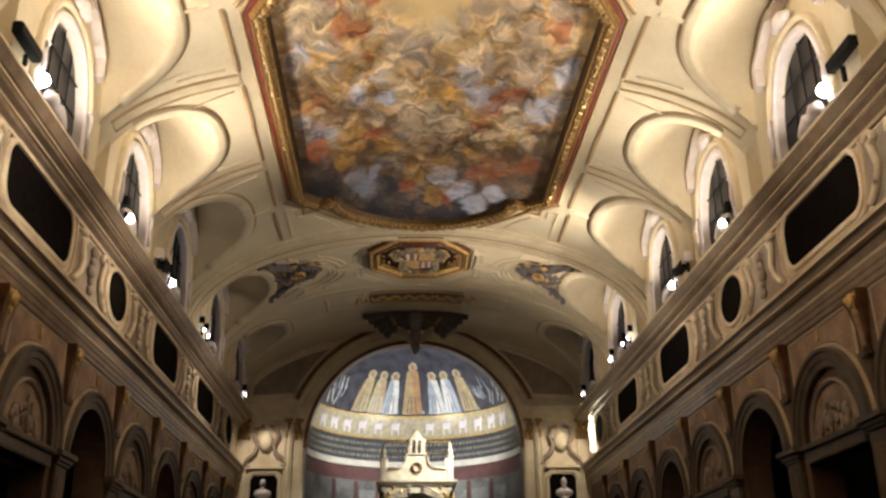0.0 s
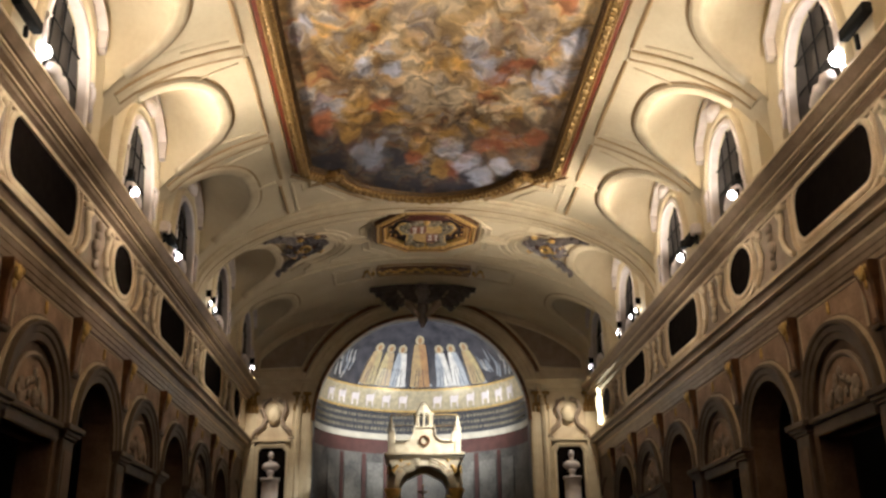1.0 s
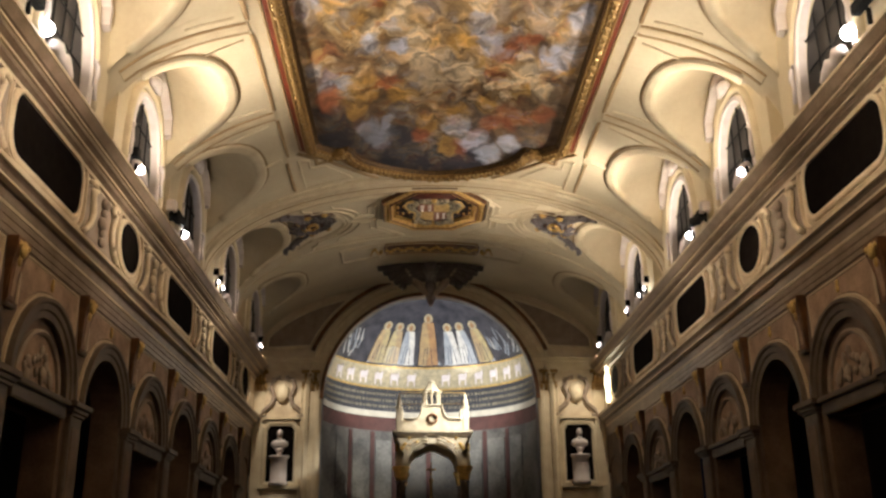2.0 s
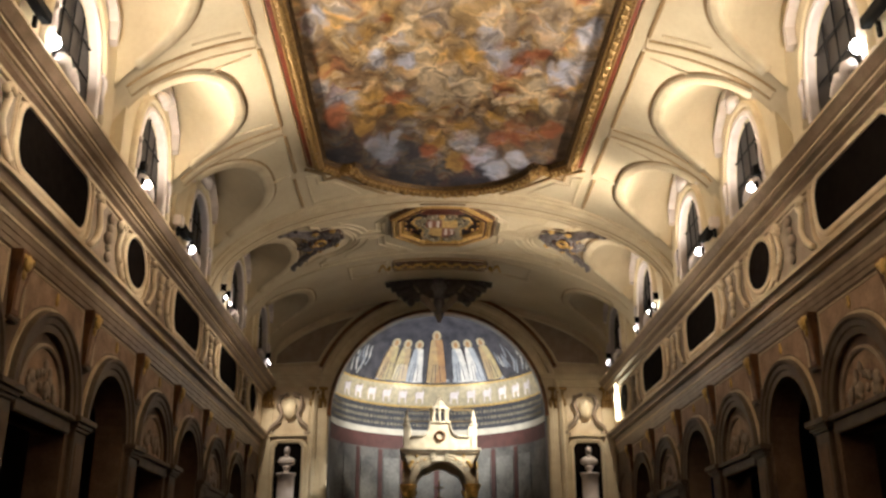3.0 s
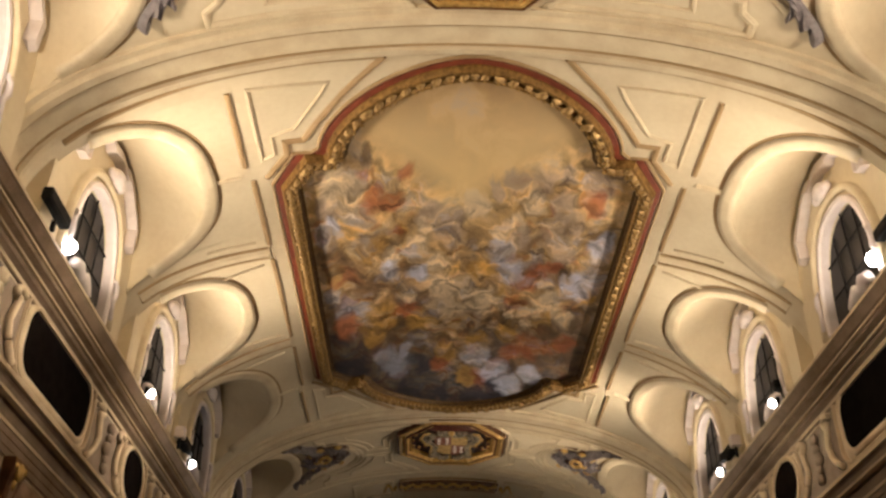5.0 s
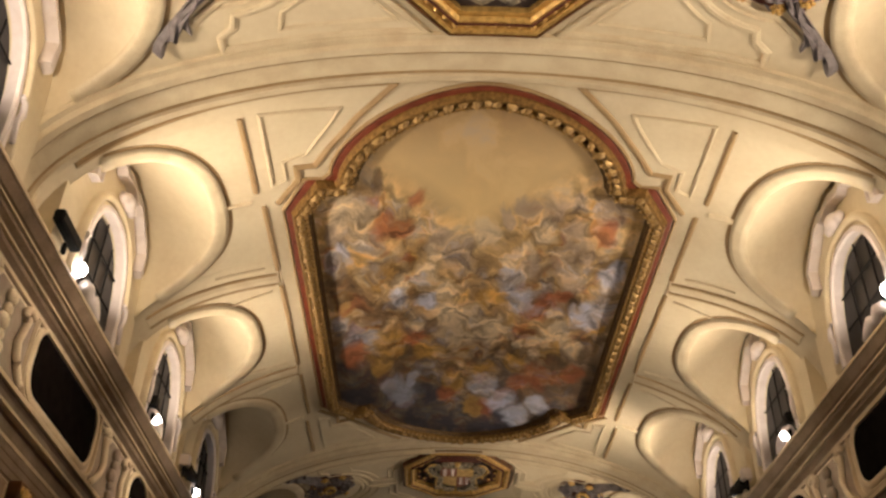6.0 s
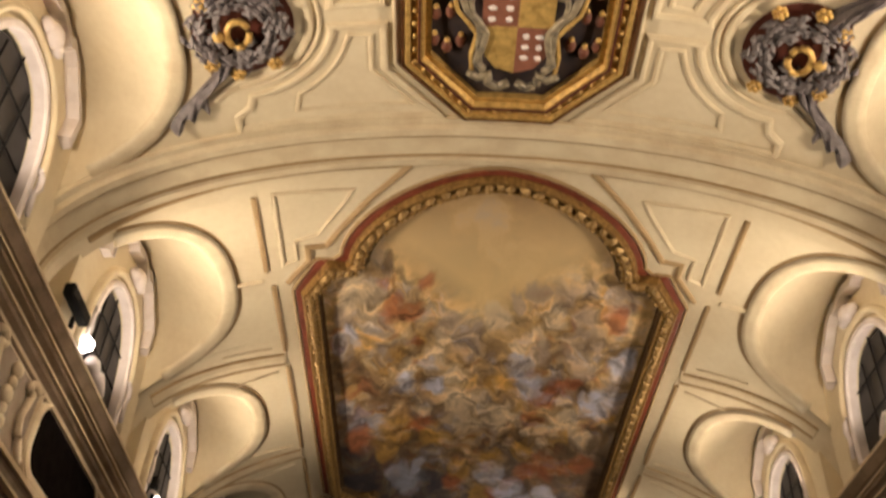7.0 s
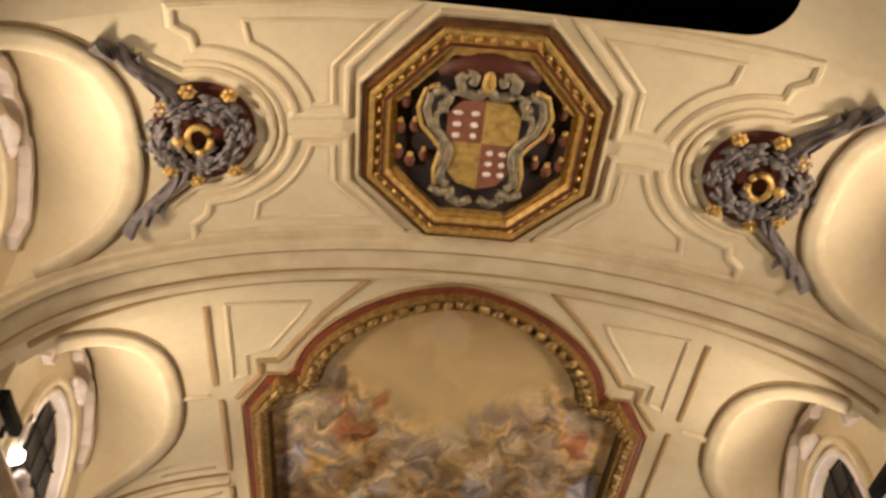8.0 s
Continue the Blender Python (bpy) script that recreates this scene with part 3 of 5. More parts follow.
def painting_material():
    m = bpy.data.materials.new("ceiling_fresco")
    m.use_nodes = True
    nt = m.node_tree
    L = nt.links.new
    b = nt.nodes["Principled BSDF"]
    b.inputs["Roughness"].default_value = 0.6

    def node(kind, **inp):
        q = nt.nodes.new(kind)
        for key, v in inp.items():
            q.inputs[key.replace("_", " ")].default_value = v
        return q

    def ramp(src, stops, mode="LINEAR"):
        r = nt.nodes.new("ShaderNodeValToRGB")
        r.color_ramp.interpolation = mode
        e = r.color_ramp.elements
        while len(e) < len(stops):
            e.new(0.5)
        for el, (pos, c) in zip(e, stops):
            el.position, el.color = pos, (*c, 1)
        L(src, r.inputs[0])
        return r.outputs[0]

    def mix(f, a, c, mode="MIX"):
        q = nt.nodes.new("ShaderNodeMix")
        q.data_type, q.blend_type = "RGBA", mode
        for sock, v in ((q.inputs[0], f), (q.inputs[6], a), (q.inputs[7], c)):
            if isinstance(v, (int, float)):
                sock.default_value = v
            elif isinstance(v, tuple):
                sock.default_value = (*v, 1)
            else:
                L(v, sock)
        return q.outputs[2]

    def arith(op, a, c):
        q = nt.nodes.new("ShaderNodeMath")
        q.operation = op
        q.use_clamp = True
        for sock, v in ((q.inputs[0], a), (q.inputs[1], c)):
            if isinstance(v, (int, float)):
                sock.default_value = v
            else:
                L(v, sock)
        return q.outputs[0]

    co = nt.nodes.new("ShaderNodeTexCoord")
    sep = nt.nodes.new("ShaderNodeSeparateXYZ")
    L(co.outputs["Object"], sep.inputs[0])
    flat = nt.nodes.new("ShaderNodeCombineXYZ")
    L(sep.outputs[0], flat.inputs[0])
    L(sep.outputs[1], flat.inputs[1])
    squash = nt.nodes.new("ShaderNodeVectorMath")
    squash.operation = "MULTIPLY"
    squash.inputs[1].default_value = (1, 0.62, 1)
    L(flat.outputs[0], squash.inputs[0])
    flat = squash

    def noise_at(vec, scale, detail, rough=0.5, distort=0.0):
        q = node("ShaderNodeTexNoise", Scale=scale, Detail=detail, Roughness=rough, Distortion=distort)
        L(vec, q.inputs["Vector"])
        return q

    def warped(vec, scale, amount, detail=3.0):
        q = noise_at(vec, scale, detail)
        w = nt.nodes.new("ShaderNodeVectorMath")
        w.operation = "MULTIPLY_ADD"
        w.inputs[1].default_value = (amount, amount, 0)
        L(q.outputs["Color"], w.inputs[0])
        L(vec, w.inputs[2])
        return w.outputs[0]

    ydir = nt.nodes.new("ShaderNodeMapRange")
    L(sep.outputs[1], ydir.inputs[0])
    ydir.inputs[1].default_value, ydir.inputs[2].default_value = 12.6, 25.4
    side = arith("MULTIPLY", nt_abs(nt, L, sep.outputs[0]), 0.085)
    level = arith("ADD", ydir.outputs[0], side)
    v1 = warped(flat.outputs[0], 0.9, 0.9)
    v2 = warped(v1, 2.6, 0.36)
    v3 = warped(v2, 5.0, 0.22)
    # sky and cloud tones
    cloud = noise_at(v1, 0.9, 7.0, 0.62)
    tone = ramp(cloud.outputs["Fac"], [(0.36, (0.035, 0.03, 0.03)), (0.44, (0.15, 0.09, 0.05)), (0.51, (0.34, 0.22, 0.11)), (0.58, (0.54, 0.42, 0.27)), (0.66, (0.34, 0.35, 0.40))])
    sky = ramp(ydir.outputs[0], [(0.0, (0.42, 0.31, 0.19)), (0.10, (0.60, 0.47, 0.29)), (0.26, (0.76, 0.60, 0.35)), (0.36, (0.54, 0.45, 0.30)), (0.55, (0.36, 0.29, 0.22)), (0.74, (0.11, 0.09, 0.085)), (0.86, (0.022, 0.026, 0.046)), (1.0, (0.018, 0.022, 0.042))])
    cl = ramp(level, [(0.0, (0.38, 0.38, 0.38)), (0.10, (0.20, 0.20, 0.20)), (0.22, (0.10, 0.10, 0.10)), (0.36, (0.7, 0.7, 0.7)), (0.72, (0.7, 0.7, 0.7)), (0.84, (0.14, 0.14, 0.14))])
    col = mix(cl, sky, tone)
    # painted masses: centres across and along the vault and radii, by colour
    bare = nt.nodes.new("ShaderNodeVectorMath")
    bare.operation = "MULTIPLY"
    bare.inputs[1].default_value = (0.78, 0.42, 0)
    L(co.outputs["Object"], bare.inputs[0])
    w3 = warped(warped(warped(bare.outputs[0], 1.3, 0.30, 1.0), 3.0, 0.44, 3.0), 9.0, 0.12, 2.0)

    def daub(under, paint, spots):
        reach = None
        for cx, cy, r in spots:
            d = nt.nodes.new("ShaderNodeVectorMath")
            d.operation = "DISTANCE"
            d.inputs[1].default_value = (cx * 0.78 + 0.43, cy * 0.42 + 0.43, 0)
            L(w3, d.inputs[0])
            f = nt.nodes.new("ShaderNodeMapRange")
            f.interpolation_type = "SMOOTHSTEP"
            f.inputs[1].default_value, f.inputs[2].default_value = r * 1.35, r * 0.62
            L(d.outputs["Value"], f.inputs[0])
            reach = f.outputs[0] if reach is None else arith("MAXIMUM", reach, f.outputs[0])
        return mix(arith("MULTIPLY", reach, 0.76), under, paint)
    # mauve
    col = daub(col, (0.34, 0.285, 0.25), [(1.45, 15.39, 0.21), (1.83, 15.00, 0.17), (1.00, 15.31, 0.16), (2.50, 15.20, 0.19), (1.96, 16.08, 0.20), (0.60, 15.53, 0.13), (-2.08, 16.14, 0.19), (-2.74, 16.04, 0.20), (-0.73, 16.32, 0.19), (-0.26, 16.93, 0.26), (1.16, 17.20, 0.18), (1.85, 17.07, 0.22), (2.25, 16.56, 0.17), (0.24, 20.64, 0.25), (2.16, 17.64, 0.18)])
    # umber
    col = daub(col, (0.115, 0.075, 0.05), [(-1.91, 14.47, 0.13), (-2.77, 17.90, 0.27), (-2.44, 18.68, 0.29), (-2.19, 19.43, 0.23), (-1.53, 21.12, 0.32), (-1.24, 21.87, 0.40), (1.52, 17.83, 0.25), (2.10, 18.39, 0.19), (-0.57, 21.04, 0.33), (-0.00, 20.76, 0.30), (0.92, 20.68, 0.25), (2.07, 21.34, 0.35), (2.61, 20.19, 0.23), (-2.69, 18.45, 0.19), (-1.98, 18.98, 0.18), (2.83, 22.46, 0.39), (1.79, 22.84, 0.36), (-3.35, 20.37, 0.21), (0.27, 18.40, 0.11)])
    # navy
    col = daub(col, (0.028, 0.032, 0.05), [(-2.56, 22.38, 0.46), (-1.76, 24.49, 0.52), (-0.97, 24.91, 0.59), (-0.05, 25.02, 0.66), (0.89, 25.07, 0.44), (-2.89, 23.13, 0.30), (-0.66, 23.62, 0.26), (-2.26, 23.69, 0.38), (2.09, 24.47, 0.24), (-1.06, 23.09, 0.17), (-2.92, 21.55, 0.23), (2.51, 23.43, 0.19)])
    # ochre
    col = daub(col, (0.5, 0.32, 0.125), [(-2.35, 16.92, 0.20), (-1.76, 17.24, 0.18), (-1.42, 16.77, 0.16), (0.44, 18.67, 0.25), (0.72, 19.13, 0.18), (-0.22, 18.70, 0.18), (-1.79, 20.63, 0.27), (-2.09, 21.42, 0.21), (-0.95, 21.02, 0.23), (0.43, 21.90, 0.21), (-0.23, 22.55, 0.22), (2.75, 19.15, 0.20), (0.25, 23.85, 0.24), (1.98, 20.45, 0.14), (-1.01, 15.70, 0.11), (-2.04, 17.69, 0.13), (1.23, 21.28, 0.18)])
    # red
    col = daub(col, (0.34, 0.13, 0.08), [(-1.78, 15.66, 0.20), (-1.49, 15.88, 0.19), (-1.15, 15.01, 0.12), (2.45, 15.73, 0.16), (1.66, 18.61, 0.22), (1.30, 18.80, 0.16), (1.98, 18.18, 0.13), (1.19, 19.83, 0.17), (-2.60, 20.84, 0.25), (-1.22, 20.30, 0.22), (1.74, 21.97, 0.29), (2.62, 21.38, 0.20), (1.32, 22.38, 0.22), (0.70, 23.81, 0.21), (-1.43, 16.87, 0.10), (-0.40, 23.20, 0.20), (-2.01, 14.88, 0.09), (-3.00, 16.52, 0.08), (0.93, 23.10, 0.14), (2.18, 21.78, 0.18)])
    # cream
    col = daub(col, (0.66, 0.57, 0.44), [(-0.96, 17.54, 0.19), (-0.65, 18.23, 0.15), (-1.43, 17.94, 0.15), (-0.19, 19.69, 0.40), (-0.46, 19.39, 0.30), (0.49, 19.79, 0.26), (1.70, 20.12, 0.21), (2.02, 19.64, 0.18), (1.64, 20.82, 0.12), (2.49, 20.29, 0.14), (-2.55, 15.34, 0.25), (-2.22, 15.23, 0.18), (1.40, 15.99, 0.15), (1.02, 16.64, 0.18), (0.17, 16.12, 0.21), (-0.71, 16.72, 0.14), (-1.21, 19.65, 0.12), (0.68, 17.09, 0.12), (2.25, 19.91, 0.12), (-2.30, 16.14, 0.09), (1.24, 20.43, 0.12), (-1.49, 14.94, 0.07), (1.82, 19.01, 0.11)])
    # lilac
    col = daub(col, (0.43, 0.47, 0.62), [(0.86, 17.89, 0.19), (1.08, 18.41, 0.20), (0.71, 17.51, 0.12), (2.75, 18.42, 0.23), (2.57, 18.96, 0.20), (2.81, 17.27, 0.19), (2.97, 16.79, 0.15), (-2.67, 16.64, 0.15), (-2.93, 16.99, 0.14), (-2.64, 19.88, 0.21), (-2.29, 20.11, 0.14), (-2.88, 19.29, 0.14), (-1.56, 18.38, 0.18), (-0.94, 18.68, 0.16), (-1.55, 23.08, 0.28), (-1.86, 22.70, 0.19), (0.50, 22.67, 0.25), (0.98, 23.42, 0.26), (1.46, 24.30, 0.27), (-1.25, 22.49, 0.14), (2.30, 18.81, 0.13), (1.92, 23.47, 0.20), (-1.09, 17.71, 0.11)])
    # smaller draperies and limbs over them, drawn out sideways, with soft folds
    along = ramp(level, [(0.0, (0, 0, 0)), (0.24, (0.0, 0.0, 0.0)), (0.34, (0.85, 0.85, 0.85)), (0.78, (0.85, 0.85, 0.85)), (0.95, (0.4, 0.4, 0.4))])
    drawn = nt.nodes.new("ShaderNodeVectorMath")
    drawn.operation = "MULTIPLY"
    drawn.inputs[1].default_value = (0.62, 1.25, 1)
    L(w3, drawn.inputs[0])
    streak = noise_at(drawn.outputs[0], 2.6, 3.0, 0.5, 1.2)
    cloth = ramp(streak.outputs["Fac"], [(0.30, (0.09, 0.065, 0.055)), (0.38, (0.30, 0.11, 0.06)), (0.45, (0.48, 0.33, 0.15)), (0.52, (0.62, 0.52, 0.39)), (0.58, (0.30, 0.24, 0.20)), (0.66, (0.42, 0.45, 0.56)), (0.74, (0.64, 0.58, 0.48))])
    gather = noise_at(v1, 1.6, 3.0)
    spread = ramp(gather.outputs["Fac"], [(0.44, (0.0, 0.0, 0.0)), (0.58, (0.5, 0.5, 0.5))])
    col = mix(arith("MULTIPLY", along, spread), col, cloth)
    fold = noise_at(drawn.outputs[0], 3.3, 4.0, 0.55, 1.0)
    shade = ramp(fold.outputs["Fac"], [(0.34, (0.27, 0.24, 0.23)), (0.48, (0.88, 0.85, 0.82)), (0.64, (1.6, 1.56, 1.50))])
    col = mix(along, col, mix(1.0, col, shade, "MULTIPLY"))
    hue = nt.nodes.new("ShaderNodeHueSaturation")
    hue.inputs["Saturation"].default_value, hue.inputs["Value"].default_value = 1.14, 1.2
    L(col, hue.inputs["Color"])
    L(hue.outputs[0], b.inputs["Base Color"])
    return m


field = clean(painting_outline(0.0))
painting = thing("ceiling_painting", "large fresco of crowded clouds in a gilded frame on the vault", "painting")
part("painted_field", vault_fill(clean(painting_outline(0.14)), 0.03), painting_material(), painting, "swirling clouds in ochre, red and blue", True)
bm = bmesh.new()
on_vault(bm, clean(painting_outline(0.18)), [(-0.05, -0.02), (-0.05, 0.04), (-0.02, 0.06), (0.0, 0.05), (0.02, 0.09), (0.05, 0.12), (0.07, 0.12), (0.07, -0.02)], True)
part("inner_frame", bm, M_UMBER, painting, "gilded inner cove with its shade in the dark colour")
bm = bmesh.new()
on_vault(bm, clean(painting_outline(0.375)), [(-0.14, -0.02), (-0.14, 0.19), (-0.10, 0.235), (-0.06, 0.24), (-0.03, 0.18), (0.03, 0.17), (0.07, 0.23), (0.12, 0.22), (0.15, 0.12), (0.15, -0.02)], True)
part("outer_frame", bm, M_BRONZE, painting)
bm = bmesh.new()
on_vault(bm, clean(painting_outline(0.55)), [(-0.05, -0.02), (-0.05, 0.08), (0.035, 0.06), (0.06, 0.05), (0.06, -0.02)], True)
part("red_border", bm, M_RED, painting)
bm = bmesh.new()
on_vault(bm, clean(painting_outline(0.65)), band(0.05, 0.05), True)
part("outer_fillet", bm, M_LINE, painting)

# ---------------------------------------------------------------- octagons
for y in (9.04, 28.45):
    o = thing("octagonal_coffer", "gilded octagonal frame with a painted stucco coat of arms", "coffer", group="octagonal coffers")

    def octo(r):
        return [(r / math.cos(math.pi / 8) * math.cos(math.pi / 8 + k * math.pi / 4), y + 1.10 * r / math.cos(math.pi / 8) * math.sin(math.pi / 8 + k * math.pi / 4)) for k in range(8)]
    part("backing", vault_fill(octo(1.36), 0.02, 20), M_COATBACK, o, "dark blue painted ground")
    bm = bmesh.new()
    on_vault(bm, octo(1.455), [(-0.15, -0.02), (-0.15, 0.12), (-0.12, 0.2), (-0.07, 0.2), (-0.05, 0.15), (0.04, 0.14), (0.06, 0.19), (0.11, 0.19), (0.15, 0.13), (0.15, -0.02)], True)
    part("frame", bm, M_GOLD, o)
    # carved leaves along the octagon
    spots = [vp(q.x, q.y) for q in dense([(a, b, 0) for a, b in octo(1.45)], 0.19, True)]
    pieces("carved_leaf", [p + nn * 0.16 for p, nn in spots], 0.055, (1, 1, 0.6), M_GOLD, o)
    bm = bmesh.new()
    on_vault(bm, octo(1.72), band(0.07, 0.06), True)
    part("outer_fillet", bm, M_MOULD, o)
    bm = bmesh.new()
    on_vault(bm, octo(1.625), [(-0.02, -0.02), (-0.02, 0.16), (0.02, 0.16), (0.02, -0.02)], True)
    part("dark_edge", bm, M_ARCHBR, o)
    bm = bmesh.new()
    on_vault(bm, octo(1.39), [(-0.015, 0.0), (-0.015, 0.22), (0.015, 0.22), (0.015, 0.0)], True)
    part("dark_groove", bm, M_BOLE, o)
    bm = bmesh.new()
    on_vault(bm, octo(1.265), [(-0.05, 0.0), (-0.05, 0.10), (0.05, 0.14), (0.05, 0.0)], True)
    part("inner_fillet", bm, M_GOLD, o)

    def at(u, v, h=0.14):
        """u across, v along the nave away from the viewer."""
        p, nn = vp(u * 1.10, y - v * 1.24)
        return p + nn * h
    # shield quarters
    for qx, qy, mt, nm in ((-1, 1, "M_ROSE", "shield_quarter"), (1, 1, "M_GOLD", "shield_quarter"), (-1, -1, "M_GOLD", "shield_quarter"), (1, -1, "M_ROSE", "shield_quarter")):
        bm = bmesh.new()
        q = [(0, 0), (0.46, 0), (0.46, 0.40), (0.30, 0.54), (0, 0.58)] if qy > 0 else [(0, 0), (0.44, 0), (0.40, 0.42), (0.26, 0.58), (0, 0.66)]
        top = [bm.verts.new(at(qx * a, qy * b, 0.20)) for a, b in q]
        bot = [bm.verts.new(at(qx * a, qy * b, 0.02)) for a, b in q]
        bm.faces.new(top)
        for k in range(len(q)):
            bm.faces.new((top[k], top[(k + 1) % len(q)], bot[(k + 1) % len(q)], bot[k]))
        part(nm, bm, {"M_ROSE": M_ROSE, "M_GOLD": M_GILT}[mt], o)
    spots = [at(-0.34 + 0.22 * j, 0.10 + 0.15 * i, 0.21) for i in range(3) for j in range(2)] + [at(0.12 + 0.18 * j, -0.12 - 0.15 * i, 0.21) for i in range(3) for j in range(2)]
    pieces("white_square", spots, 0.062, (1.1, 0.8, 0.5), M_WHITE, o)
    # scrolls round the shield
    for m in (-1, 1):
        for nm, path, rr in (("side_scroll", [(0.40, -0.62), (0.52, -0.5), (0.44, -0.3), (0.40, -0.1), (0.50, 0.05), (0.66, 0.2), (0.74, 0.42), (0.70, 0.62), (0.55, 0.68), (0.46, 0.58), (0.50, 0.48), (0.58, 0.52)], 0.06),
                             ("inner_scroll", [(0.46, -0.5), (0.50, -0.25), (0.5, 0.0), (0.58, 0.12), (0.62, 0.3), (0.58, 0.42), (0.5, 0.4), (0.48, 0.62), (0.36, 0.66)], 0.045),
                             ("gilded_edge", [(0.56, -0.62), (0.58, -0.4), (0.52, -0.12), (0.62, 0.02), (0.78, 0.2), (0.84, 0.44), (0.76, 0.68), (0.6, 0.74)], 0.035),
                             ("foot_scroll", [(0.06, -0.80), (0.2, -0.88), (0.34, -0.80), (0.32, -0.68), (0.48, -0.74), (0.6, -0.66)], 0.065),
                             ("crest_scroll", [(0.0, 0.72), (0.12, 0.62), (0.3, 0.66), (0.36, 0.82), (0.26, 0.94), (0.16, 0.88), (0.2, 0.78)], 0.075)):
            bm = bmesh.new()
            pts = [at(m * a, b, 0.2) for a, b in path]
            fine = []
            for k in range(len(pts) - 1):
                fine += [pts[k].lerp(pts[k + 1], f / 3) for f in range(3)]
            tube(bm, fine + [pts[-1]], rr, 7)
            part(nm, bm, M_GILT if nm == "gilded_edge" else M_SCROLL, o, smooth=True)
    bm = bmesh.new()
    lathe_pts = [(0, 0.98), (0.07, 0.9), (0.09, 0.78), (0, 0.66)]
    tube(bm, [at(a * 0, b, 0.22) for a, b in lathe_pts], [0.03, 0.08, 0.10, 0.04], 8)
    part("crest", bm, M_GOLD, o, smooth=True)
    for m in (-1, 1):
        for u, v in ((0.98, 0.45), (0.86, 0.12), (1.05, 0.10), (0.72, -0.28), (0.90, -0.36), (1.06, -0.26)):
            bm = bmesh.new()
            ball(bm, at(m * u, v, 0.08), 0.10, (0.8, 1.15, 0.6), 2)
            tassel = part("tassel", bm, M_TASSEL, o, "red-brown cardinal's tassel", True)
            bm = bmesh.new()
            ball(bm, at(m * u, v + 0.11, 0.12), 0.05, (1, 1, 0.8), 1)
            part("knot", bm, M_GOLD, tassel, smooth=True)
    bm = bmesh.new()
    tube(bm, [at(-0.62 + 0.155 * k, 1.0 - 0.35 * (-0.62 + 0.155 * k) ** 2, 0.1) for k in range(9)], [0.08, 0.13, 0.15, 0.16, 0.17, 0.16, 0.15, 0.13, 0.08], 8)
    part("hat", bm, M_BOLE, o, "dark red cardinal's hat", True)

# carved leaves along the painting's frame
def acanthus(material, length, width):
    """A curled leaf with a rib and two lobes, lying along x and rising along z."""
    bm = bmesh.new()
    rows_ = []
    for i in range(6):
        f = i / 5
        half = width * (0.35 + 0.65 * math.sin(math.pi * min(1.0, f * 1.15 + 0.08))) * (1.0 if i % 2 else 0.8)
        lift = 0.09 * math.sin(math.pi * f * 0.8)
        rows_.append([bm.verts.new((length * (f - 0.5), half * q, lift * (1 - 0.55 * q * q) + (0.02 if q == 0 else 0.0))) for q in (-1, -0.5, 0, 0.5, 1)])
    for p, q in zip(rows_, rows_[1:]):
        for j in range(4):
            bm.faces.new((p[j], p[j + 1], q[j + 1], q[j]))
    return link("carved_leaf", bm, material, None, True)


first = acanthus(M_LEAF, 0.21, 0.10)
first.parent = painting
rnd = random.Random(4)
line = dense([(a, b, 0) for a, b in clean(painting_outline(0.375))], 0.155, True)
for k, q in enumerate(line):
    ob = first if k == 0 else new("carved_leaf", first.data)
    ob.parent = painting
    p, nn = vp(q.x, q.y)
    nxt = line[(k + 1) % len(line)]
    way = vp(nxt.x, nxt.y)[0] - p
    way = (way - nn * way.dot(nn)).normalized()
    turn = Matrix((way, nn.cross(way), nn)).transposed().to_4x4()
    ob.matrix_world = Matrix.Translation(p + nn * 0.185) @ turn @ Matrix.Rotation(rnd.uniform(-0.35, 0.35) + (0.5 if k % 2 else -0.5), 4, "Z") @ Matrix.Scale(rnd.uniform(0.85, 1.2), 4)
spots = [vp(q.x, q.y) for q in dense([(a, b, 0) for a, b in clean(painting_outline(0.27))], 0.13, True)]
pieces("carved_bead", [p + nn * 0.215 for p, nn in spots], 0.045, (1, 1, 0.8), M_LEAF, painting)


# ---------------------------------------------------------------- panel mouldings of the vault
def arcpts(cx, cy, r, a0, a1, n=10):
    return [(cx + r * math.cos(radians(a0 + (a1 - a0) * k / n)), cy + r * math.sin(radians(a0 + (a1 - a0) * k / n))) for k in range(n + 1)]


bm, bl = bmesh.new(), bmesh.new()
MY = 19.05


def both(poly, prof, target, closed=False, flip=True):
    """A moulding and its mirror images across the nave and along it."""
    for mx in (-1, 1):
        for my in ((1, -1) if flip else (1,)):
            on_vault(target, [(mx * a, MY + my * (b - MY)) for a, b in poly], prof, closed, step=0.2)


WX, WY = 3.85, 8.98
thin, fat = band(0.06, 0.036), band(0.11, 0.052)
for s in (1, -1):
    def w(poly):
        return [(a, WY + s * (b - WY)) for a, b in poly]
    ring = arcpts(WX, WY, 1.27, 168, 92)
    both(w([(1.88, 9.16)] + [(1.88, 9.92), (1.05, 10.86), (4.05, 10.86), (4.05, 10.6), (3.85, 10.45)] + ring[::-1] + [(2.62, 9.16)]), fat, bm, True)
    both(w([(2.08, 9.34), (2.08, 9.95), (1.50, 10.62), (3.2, 10.62)] + arcpts(WX, WY, 1.5, 118, 167)), thin, bm, True)
    both(w(arcpts(WX, WY, 0.95, 180, 82) + [(4.5, 10.3)]), fat, bm)
    both(w(arcpts(WX, WY, 1.08, 180, 84)), thin, bm)
